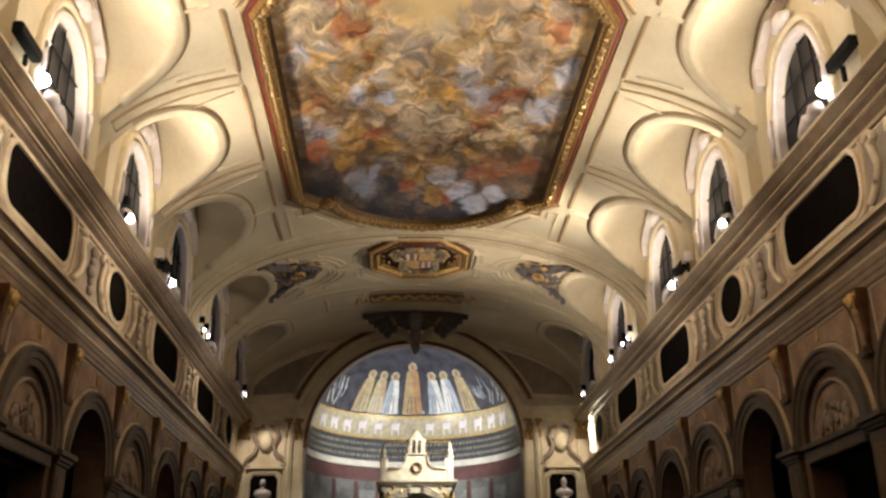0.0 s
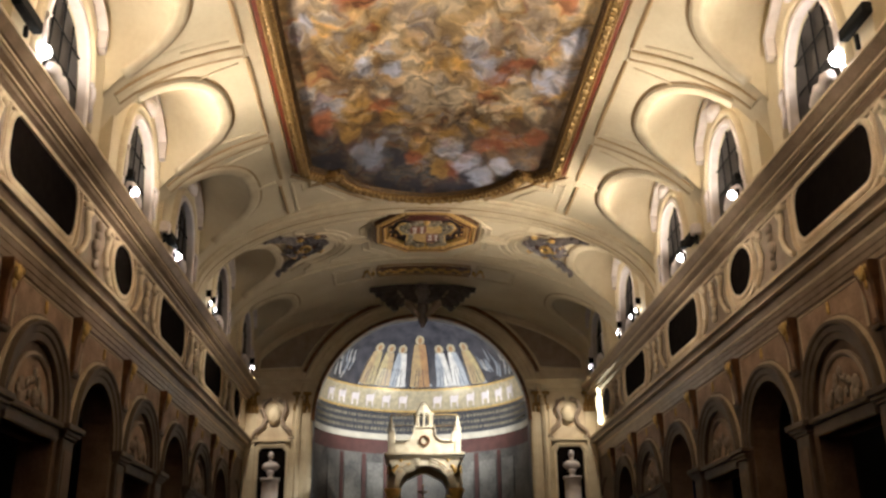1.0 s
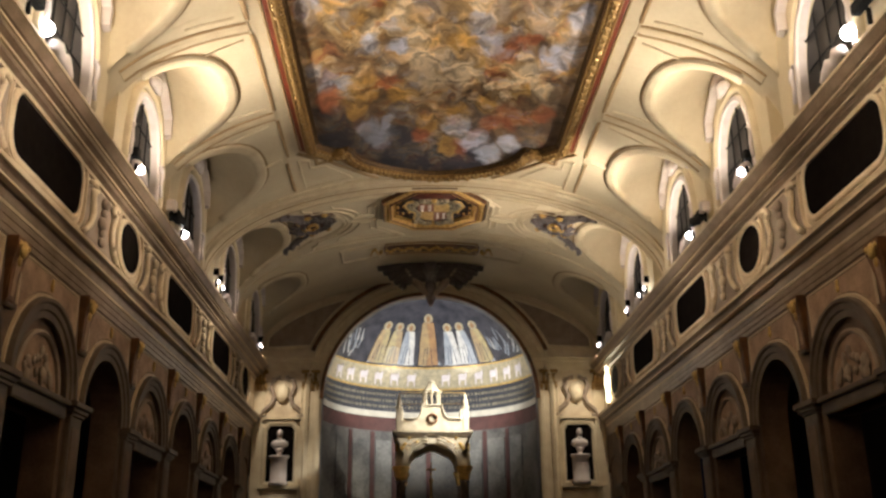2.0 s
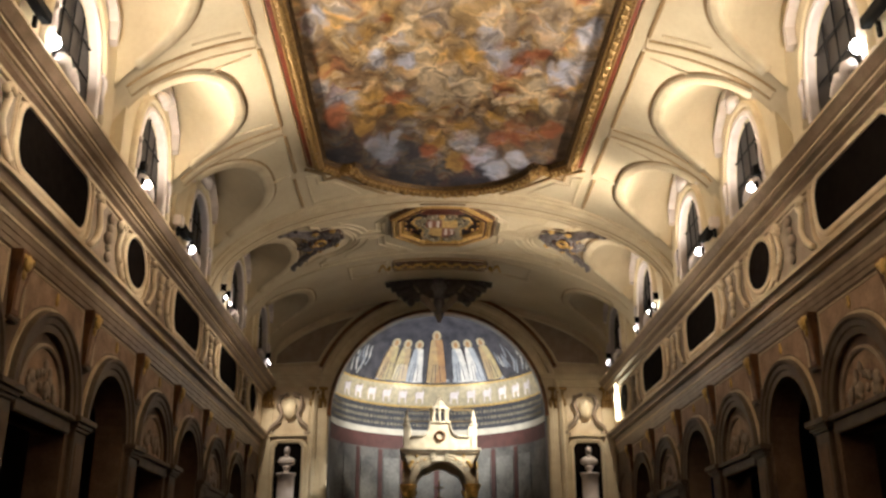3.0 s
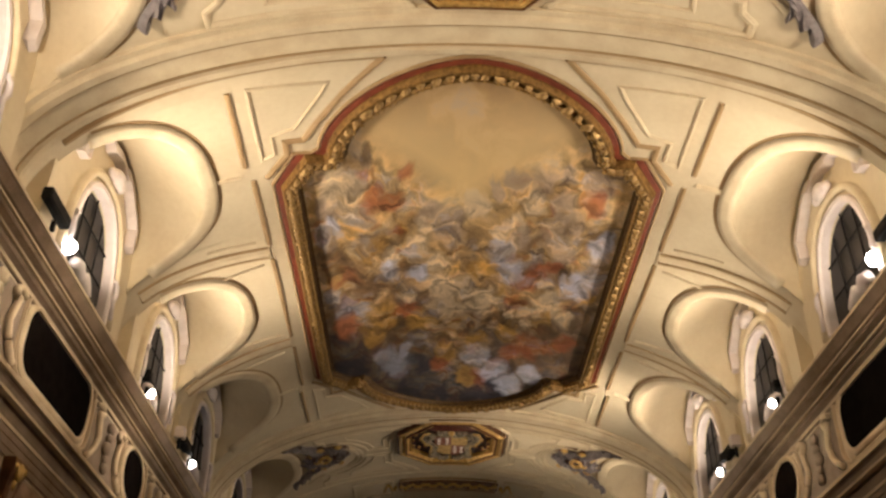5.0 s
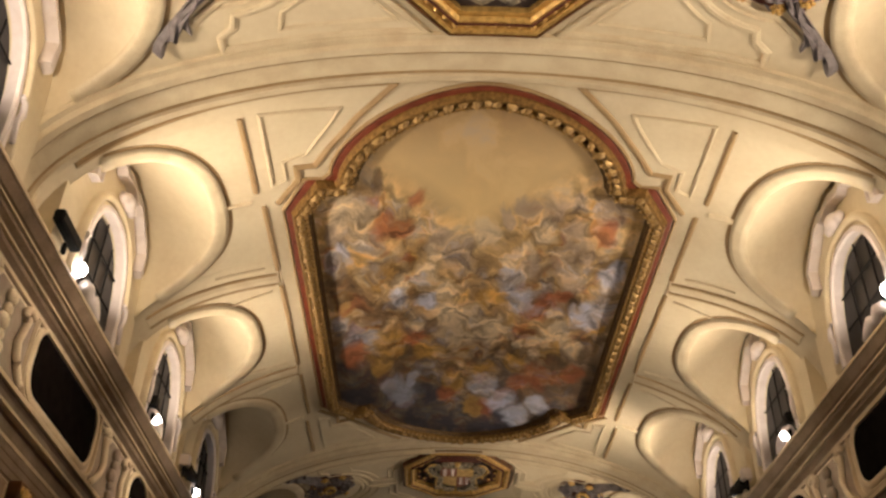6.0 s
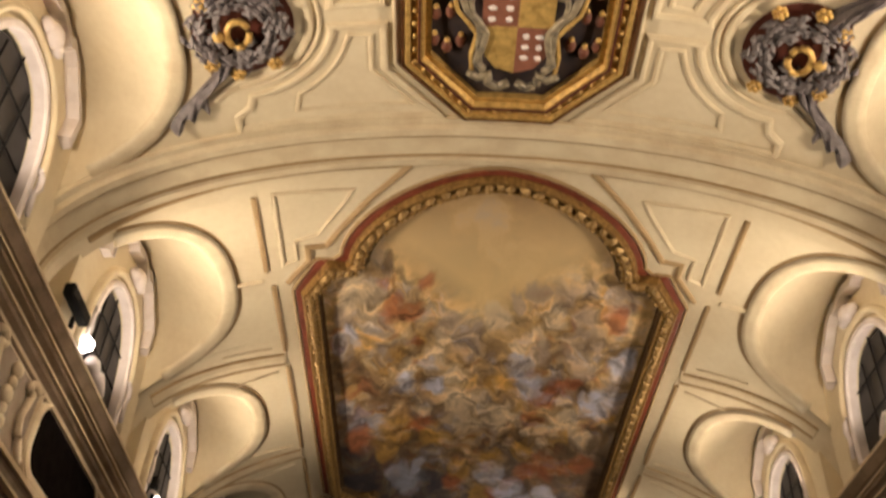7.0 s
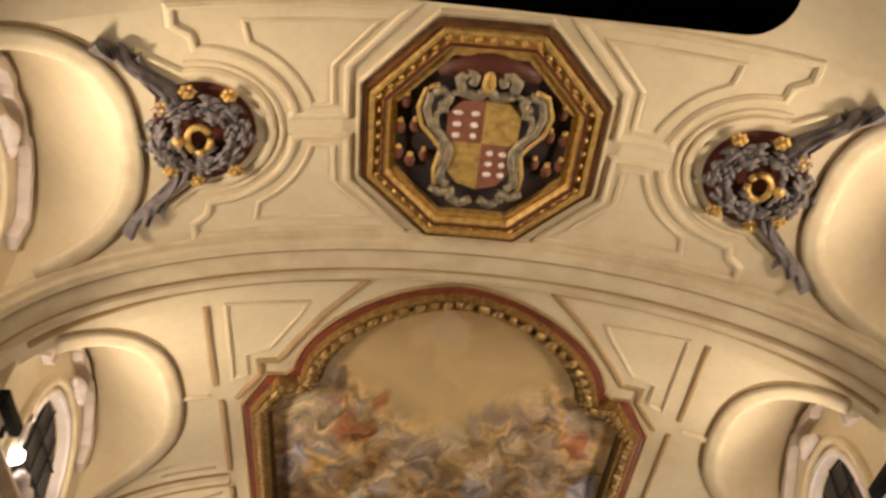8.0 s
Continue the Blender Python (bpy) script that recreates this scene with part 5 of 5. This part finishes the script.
# cartouche at the crown of the arch
t = thing("arch_cartouche", "dark stucco cartouche with spread wings over the apse arch", "ornament")
yc = 34.4
bm = bmesh.new()
ball(bm, (0, yc - 0.25, 12.35), 0.36, (0.9, 0.5, 1.0), 3)
tube(bm, [Vector((0.42 * math.cos(a), yc - 0.2, 12.4 + 0.36 * math.sin(a))) for a in [2 * math.pi * k / 18 for k in range(19)]], 0.07, 6)
part("shield", bm, M_GREY, t, smooth=True)
for m in (-1, 1):
    for j in range(5):
        bm = bmesh.new()
        tube(bm, [Vector((m * (0.15 + (1.85 - 0.22 * j) * f), yc - 0.04 * j, 12.62 - 0.10 * j + 0.10 * math.sin(2.8 * f) - (0.05 + 0.11 * j) * f * f)) for f in [k / 9 for k in range(10)]], [0.22 * (1 - 0.45 * (k / 9) ** 3) for k in range(10)], 8)
        part("wing_feather", bm, M_DARKST, t, smooth=True)
    bm = bmesh.new()
    tube(bm, [Vector((m * a, yc - 0.2, z)) for a, z in ((0.95, 12.5), (0.72, 12.2), (0.45, 11.9), (0.12, 11.5))], [0.08, 0.15, 0.15, 0.10], 8)
    part("drapery", bm, M_ATTIC, t, smooth=True)
bm = bmesh.new()
tube(bm, [Vector((0, yc - 0.12, z)) for z in (12.0, 11.7, 11.4, 11.1)], [0.2, 0.22, 0.18, 0.06], 8)
part("pendant", bm, M_GREY, t, smooth=True)

# ---------------------------------------------------------------- mosaic forms of the apse
def conch_shape(name, pts, material, lift, label=""):
    bm = bmesh.new()
    f = [bm.verts.new(apse_point(a, z, AX - lift)) for a, z in pts]
    g = [bm.verts.new(apse_point(a, z, AX + 0.05)) for a, z in pts]
    bm.faces.new(f)
    for k in range(len(pts)):
        bm.faces.new((f[k], f[(k + 1) % len(pts)], g[(k + 1) % len(pts)], g[k]))
    return part(name, bm, material, apse, label)


FIG = [(125, M_FIGY), (114.5, M_FIGO), (104.5, M_FIGW), (90, M_FIGO2), (74, M_FIGW), (63.5, M_FIGB), (51.5, M_FIGY)]
for a, mt in FIG:
    top, w = (12.1, 0.40) if a == 90 else (11.75, 0.33)

    def da(z, m):
        """Degrees that m metres take up at the height z."""
        return math.degrees(m / (AX * math.sqrt(1 - ((z - AZC) / 4.0) ** 2)))
    lean = (90 - a) * 0.10
    dim = {M_FIGY: M_FIGO, M_FIGW: M_FIGB, M_FIGB: M_FIGW, M_FIGO: M_FIGY}.get(mt, M_FIGO)
    for z0, z1, k0, k1 in ((10.42, 11.1, 1.12, 0.92), (11.11, top, 0.95, 0.6)):
        f0, f1 = lean * (z0 - 10.4) / 1.4, lean * (z1 - 10.4) / 1.4
        for side, paint in ((-1, mt), (1, dim)):
            cut = 0.25 if z0 < 11 else -0.2
            conch_shape("robed_form", [(a + f0 + side * da(z0, w * k0), z0), (a + f0 + da(z0, cut * w), z0 - 0.03), (a + f1 + da(z1, -cut * w), z1 + 0.03), (a + f1 + side * da(z1, w * k1), z1 - 0.02)], paint, 0.07)
    for q in (-0.5, 0.1, 0.55):
        conch_shape("fold_line", [(a + da(10.5, w * q), 10.45), (a + da(10.5, w * q + 0.035), 10.45), (a + lean * 0.6 + da(11.3, w * q * 0.6 + 0.02), 11.25 - 0.2 * abs(q)), (a + lean * 0.6 + da(11.3, w * q * 0.6), 11.25 - 0.2 * abs(q))], M_MOSAIC, 0.085)
    conch_shape("halo", [(a + lean + da(top + 0.2, 0.19) * math.cos(q), top + 0.14 + 0.16 * math.sin(q)) for q in [2 * math.pi * k / 12 for k in range(12)]], M_GOLDBAND, 0.08)
    conch_shape("head_form", [(a + lean + da(top + 0.2, 0.09) * math.cos(q), top + 0.12 + 0.11 * math.sin(q)) for q in [2 * math.pi * k / 10 for k in range(10)]], M_FIGO2, 0.095)
# pale palms and clouds at the sides and foot of the dome
rnd = random.Random(21)
for k in range(46):
    a, z = rnd.choice((rnd.uniform(22, 46), rnd.uniform(132, 158), rnd.uniform(46, 132))), 10.42
    if 46 < a < 132:
        z = rnd.uniform(10.36, 10.46)
        conch_shape("pale_tuft", [(a - 1.5, z), (a + 1.6, z - 0.02), (a + 0.8, z + 0.10), (a - 0.6, z + 0.13)], M_FIGB, 0.05)
    else:
        z = rnd.uniform(10.4, 11.3)
        d = rnd.uniform(-2.5, 2.5)
        conch_shape("palm_frond", [(a, z), (a + 0.7, z), (a + d + 0.5, z + 0.35), (a + d * 1.6, z + 0.5), (a + d, z + 0.34)], M_FIGB if k % 3 else M_FIGW, 0.05)
for k in range(13):
    a = 28 + 124 * k / 12
    if abs(a - 90) < 4:
        continue
    conch_shape("sheep_form", [(a - 2.2, 9.72), (a + 2.1, 9.72), (a + 2.3, 9.93), (a + 1.2, 10.0), (a - 1.6, 9.98), (a - 2.6, 10.08), (a - 3.0, 9.96)], M_WHITE, 0.06)
    for d in (-2, 1.8):
        conch_shape("sheep_leg", [(a + d - 0.3, 9.5), (a + d + 0.3, 9.5), (a + d + 0.3, 9.73), (a + d - 0.3, 9.73)], M_WHITE, 0.05)
rnd = random.Random(11)
for z in (8.5, 8.76, 9.02):
    a = 12.0
    while a < 168:
        w = rnd.uniform(0.5, 1.5)
        conch_shape("letter_bar", [(a, z), (a + w, z), (a + w, z + 0.11), (a, z + 0.11)], M_LETTER, 0.04)
        a += w + rnd.uniform(0.6, 1.6)
for z, h in ((10.25, 0.07), (9.30, 0.08)):
    part("gold_fillet", apse_shell(z, z + h, 1, 0.05), M_GILT, apse, smooth=True)
for a in (40, 56, 70, 110, 124, 140, 90):
    conch_shape("red_upright", [(a - 1.3, 0.5), (a + 1.3, 0.5), (a + 1.3, 7.45), (a - 1.3, 7.45)], M_REDBAND, 0.03)
rnd = random.Random(3)
for a0, a1 in ((27, 38), (42, 54), (58, 68), (72, 88), (92, 108), (112, 122), (126, 138), (142, 153)):
    conch_shape("painted_panel", [(a0, 3.2), (a1, 3.2), (a1, 7.1), (a0, 7.1)], M_PALEF if rnd.random() < 0.6 else M_FRESCO, 0.035)


# ---------------------------------------------------------------- ciborium over the altar
CY = 33.4
cib = thing("ciborium", "pale marble gothic altar canopy with gables and pinnacles on dark columns", "ciborium", (0, CY, 0))


def cpart(name, bm, m, label="", smooth=False):
    return part(name, bm, m, cib, label, smooth)


for mx in (-1, 1):
    for my in (-1, 1):
        bm = bmesh.new()
        lathe(bm, (mx * 1.05, my * 1.05, 1.0), [(0.2, 0), (0.2, 0.15), (0.15, 0.25), (0.145, 3.5), (0.17, 3.6)], 14)
        cpart("column", bm, M_COL, "dark veined marble column", True)
        bm = bmesh.new()
        lathe(bm, (mx * 1.05, my * 1.05, 4.6), [(0.15, 0), (0.2, 0.12), (0.19, 0.2), (0.28, 0.4), (0.28, 0.46)], 12)
        cpart("capital", bm, M_GILT, "", True)
        bm = bmesh.new()
        box(bm, (mx * 1.12 - 0.10, my * 1.12 - 0.10, 6.2), (mx * 1.12 + 0.10, my * 1.12 + 0.10, 6.98), 0.02)
        lathe(bm, (mx * 1.12, my * 1.12, 6.95), [(0.13, 0.02), (0.13, 0.07), (0.08, 0.11), (0.095, 0.18), (0.04, 0.38), (0.05, 0.42), (0.01, 0.52)], 8)
        cpart("pinnacle", bm, M_STONE)
        bm = bmesh.new()
        box(bm, (mx * 1.05 - 0.32, my * 1.05 - 0.32, 0), (mx * 1.05 + 0.32, my * 1.05 + 0.32, 1.0), 0.03)
        cpart("plinth", bm, M_STONE)
for ang in (0, 90, 180, 270):
    m4 = Matrix.Rotation(radians(ang), 4, "Z")
    bm = bmesh.new()
    N = 20
    for dy in (-1.2, -0.95):
        for k in range(N):
            q = []
            for kk in (k, k + 1):
                a = math.pi * kk / N
                lobes = 0.78 + 0.08 * abs(math.sin(3 * a))
                q.append(((lobes * math.cos(a), dy, 5.06 + lobes * 0.86 * math.sin(a)), (1.2 * (1 - 2 * kk / N), dy, 6.05)))
            bm.faces.new([bm.verts.new(m4 @ Vector(v)) for v in (q[0][0], q[1][0], q[1][1], q[0][1])])
    for k in range(N):
        q = []
        for kk in (k, k + 1):
            a = math.pi * kk / N
            lobes = 0.78 + 0.08 * abs(math.sin(3 * a))
            q.append((lobes * math.cos(a), 5.06 + lobes * 0.86 * math.sin(a)))
        bm.faces.new([bm.verts.new(m4 @ Vector(v)) for v in ((q[0][0], -1.2, q[0][1]), (q[1][0], -1.2, q[1][1]), (q[1][0], -0.95, q[1][1]), (q[0][0], -0.95, q[0][1]))])
    cpart("trefoil_arch", bm, M_STONE)
    bm = bmesh.new()
    half = [(1.0, 6.2), (1.0, 6.58), (0.56, 6.60), (0.42, 6.70), (0.36, 6.86), (0.34, 7.06)]
    o = half + [(-x, z) for x, z in reversed(half)]
    fv, gv = [bm.verts.new(m4 @ Vector((x, -1.16, z))) for x, z in o], [bm.verts.new(m4 @ Vector((x, -0.98, z))) for x, z in o]
    bm.faces.new(fv)
    bm.faces.new(gv)
    for k in range(len(o)):
        bm.faces.new((fv[k], fv[(k + 1) % len(o)], gv[(k + 1) % len(o)], gv[k]))
    gable = cpart("gable", bm, M_STONE)
    bm = bmesh.new()
    tube(bm, [m4 @ Vector((0.15 * math.cos(a), -1.2, 6.62 + 0.15 * math.sin(a))) for a in [2 * math.pi * k / 16 for k in range(17)]], 0.04, 6)
    part("roundel", bm, M_ARCHBR, gable, smooth=True)
    bm = bmesh.new()
    tube(bm, [m4 @ Vector((x, -1.21, z)) for x, z in ((-0.98, 6.60), (-0.56, 6.62), (-0.42, 6.72), (-0.36, 6.88), (-0.34, 7.08), (0.34, 7.08), (0.36, 6.88), (0.42, 6.72), (0.56, 6.62), (0.98, 6.60))], 0.03, 6)
    part("gable_moulding", bm, M_STONE, gable, smooth=True)
    bm = bmesh.new()
    tube(bm, [m4 @ Vector((x, -1.12, 7.5)) for x in (-1.1, -0.36)], 0.014, 5)
    tube(bm, [m4 @ Vector((x, -1.12, 7.5)) for x in (1.1, 0.36)], 0.014, 5)
    cpart("gilded_rod", bm, M_GILT)
    # carved ribs and spandrel leaves of the arch
    for m in (-1, 1):
        for off in (0.0, 0.10, 0.20):
            bm = bmesh.new()
            tube(bm, [m4 @ Vector((m * (0.86 + off * 0.7) * math.cos(q), -1.23, 5.06 + (0.78 + off) * math.sin(q))) for q in [math.pi / 2 * k / 10 for k in range(10)]], [0.035 - 0.001 * k for k in range(10)], 6)
            cpart("arch_rib", bm, M_STONE, "", True)
        bm = bmesh.new()
        rnd = random.Random(9)
        for k in range(16):
            u, v = rnd.uniform(0.45, 1.1), rnd.uniform(5.6, 6.0)
            ball(bm, m4 @ Vector((m * u, -1.2, v if u > 0.7 else max(v, 5.85))), rnd.uniform(0.04, 0.07), (1, 1, 1.2), 1)
        cpart("leaf_relief", bm, M_GILT, "gilded leaf relief", True)
bm = bmesh.new()
box(bm, (-1.28, -1.28, 6.04), (1.28, 1.28, 6.12), 0.02)
box(bm, (-1.34, -1.34, 6.12), (1.34, 1.34, 6.22), 0.02)
cpart("entablature", bm, M_STONE)
bm = bmesh.new()
box(bm, (-0.34, -0.34, 6.2), (0.34, 0.34, 7.1), 0.03)
cpart("lantern_base", bm, M_STONE)
for k in range(8):
    a = k * math.pi / 4
    bm = bmesh.new()
    lathe(bm, (0.28 * math.cos(a), 0.28 * math.sin(a), 7.1), [(0.05, 0), (0.04, 0.05), (0.04, 0.55), (0.06, 0.6)], 8)
    cpart("lantern_column", bm, M_STONE, "", True)
bm = bmesh.new()
lathe(bm, (0, 0, 7.7), [(0.36, 0), (0.36, 0.06), (0.26, 0.10), (0.12, 0.32), (0.13, 0.38), (0.03, 0.46)], 8)
cpart("spire", bm, M_STONE)
bm = bmesh.new()
box(bm, (-0.025, 35.2, 4.9), (0.025, 35.25, 5.5))
box(bm, (-0.17, 35.2, 5.22), (0.17, 35.25, 5.28))
for z in (4.9,):
    lathe(bm, (0, 35.22, 3.4), [(0.2, 0), (0.06, 0.1), (0.05, 1.4), (0.1, 1.5)], 10)
tagged(link("altar_cross", bm, M_GILT), "small gilded cross standing under the canopy", "cross")
bm = bmesh.new()
box(bm, (-1.3, 32.9, 0), (1.3, 35.6, 3.4), 0.05)
tagged(link("high_altar", bm, M_STONE), "pale marble high altar block under the canopy", "altar")


# ---------------------------------------------------------------- floodlights on the cornice
def floodlight(x, y, z, size=0.16, long=0.8, double=False):
    sx = 1 if x > 0 else -1
    t = thing("floodlight", "black floodlight with a bright lens on the cornice", "lamp", group="floodlights")
    bm = bmesh.new()
    box(bm, (x - 0.08, y - long, z + 0.10), (x + 0.08, y - 0.3, z + 0.30), 0.02)
    part("housing", bm, M_BLACK, t)
    bm = bmesh.new()
    ball(bm, (x, y, z), size, (1, 1, 1), 2)
    part("lens", bm, M_LENS, t, "glaring white lens", True)
    bm = bmesh.new()
    box(bm, (x - 0.03, y - long * 0.6 - 0.03, 9.46), (x + 0.03, y - long * 0.6 + 0.03, z), 0)
    part("bracket", bm, M_BLACK, t)


floodlight(-6.25, 13.06, 9.64, 0.125, 1.15)
floodlight(6.25, 13.14, 9.72, 0.125, 1.15)
for sx in (-1, 1):
    floodlight(sx * 6.25, 18.35, 9.60, 0.095, 0.5)
    floodlight(sx * 6.25, 22.35, 9.62, 0.095, 0.5)
    floodlight(sx * 6.25, 34.7, 9.68, 0.05, 0.25)
    floodlight(sx * 6.25, 8.0, 9.68, 0.125, 0.9)
for x, y in ((-6.25, 26.5), (-6.25, 27.15), (6.25, 27.2), (6.25, 27.9), (6.25, 29.8)):
    floodlight(x, y, 9.68, 0.05, 0.3)

# ---------------------------------------------------------------- dark panel hanging under the vault
t = thing("hanging_panel", "flat black panel with rounded corners hung below the vault", "panel")
bm = bmesh.new()
o = []
for qx, qy, a0 in ((1.83, 4.76, 0), (-1.83, 4.69, 90), (-1.83, 3.6, 180), (1.83, 3.6, 270)):
    o += [(qx + 0.36 * math.cos(radians(a0 + 11.25 * k)), qy + 0.36 * math.sin(radians(a0 + 11.25 * k))) for k in range(9)]
lo, hi = [bm.verts.new((x, y, 9.0)) for x, y in o], [bm.verts.new((x, y, 9.12)) for x, y in o]
bm.faces.new(lo)
bm.faces.new(hi)
for k in range(len(o)):
    bm.faces.new((lo[k], lo[(k + 1) % len(o)], hi[(k + 1) % len(o)], hi[k]))
part("board", bm, M_BLACK, t)
for x in (-1.5, 1.5):
    bm = bmesh.new()
    tube(bm, [Vector((x, 4.1, 9.1)), Vector((x, 4.1, 12.75))], 0.015, 6)
    part("hanging_rod", bm, M_BLACK, t)

# ---------------------------------------------------------------- bright shapes deep in the church
# glowing body added in place of a lit, statue-like shape
t = thing("bright_wall_shape", "tall glowing stand-in for a brightly lit shape beside the apse", "lamp")
bm = bmesh.new()
lathe(bm, (6.62, 35.3, 7.65), [(0.04, 0), (0.10, 0.1), (0.07, 0.35), (0.11, 0.7), (0.09, 1.0), (0.04, 1.1), (0.07, 1.25), (0.05, 1.5), (0.02, 1.6)], 12)
part("glass", bm, M_BRIGHT, t, smooth=True)
bm = bmesh.new()
box(bm, (6.60, 35.22, 7.5), (6.8, 35.38, 7.66), 0.01)
part("bracket", bm, M_GILT, t)
# bright golden spot in the aisle; glowing body and chain are added for it
t = thing("aisle_bright_spot", "small glowing stand-in for a bright spot in the dark aisle", "lamp")
bm = bmesh.new()
lathe(bm, (8.3, 23.0, 5.55), [(0.05, 0), (0.12, 0.1), (0.14, 0.35), (0.06, 0.5)], 12)
part("glass", bm, M_BRIGHT, t, smooth=True)
bm = bmesh.new()
tube(bm, [Vector((8.3, 23.0, 6.0)), Vector((8.3, 23.0, 6.92))], 0.012, 6)
part("chain", bm, M_BLACK, t)

# ---------------------------------------------------------------- small fixtures on the cornice
for sx in (-1, 1):
    t = thing("cornice_spotlight", "small white spotlight with a black head on the cornice", "lamp", group="cornice spotlights")
    bm = bmesh.new()
    box(bm, (sx * 6.25 - 0.11, 20.85, 9.70), (sx * 6.25 + 0.11, 21.08, 9.96), 0.02)
    part("body", bm, M_WHITE, t)
    bm = bmesh.new()
    box(bm, (sx * 6.25 - 0.10, 21.12, 9.66), (sx * 6.25 + 0.10, 21.75, 9.86), 0.02)
    part("head", bm, M_BLACK, t)
    bm = bmesh.new()
    box(bm, (sx * 6.25 - 0.03, 20.95, 9.47), (sx * 6.25 + 0.03, 21.0, 9.72), 0)
    part("foot", bm, M_BLACK, t)

# carved strip on the vault before the apse
t = thing("relief_strip", "brown stucco relief strip with scrolled ends on the vault", "ornament")
bm = bmesh.new()
rnd = random.Random(5)
on_vault(bm, [(-1.7, 32.45), (1.7, 32.45)], [(-0.32, -0.02), (-0.32, 0.05), (0.32, 0.05), (0.32, -0.02)], step=0.3)
part("ground", bm, M_ARCHBR, t)
spots = []
for k in range(26):
    p, nn = vp(-1.6 + 3.2 * k / 25, 32.45 + 0.13 * math.sin(k * 1.7))
    spots.append(p + nn * 0.07)
pieces("carved_boss", spots, 0.09, (1.1, 1.1, 0.7), M_GILT, t)
for m in (-1, 1):
    bm = bmesh.new()
    pts = []
    for k in range(12):
        p, nn = vp(m * (1.8 + 0.42 * k / 11), 32.45 + 0.3 * math.sin(k * 0.75))
        pts.append(p + nn * 0.07)
    tube(bm, pts, [0.07 - 0.003 * k for k in range(12)], 7)
    part("end_scroll", bm, M_GILT, t, smooth=True)
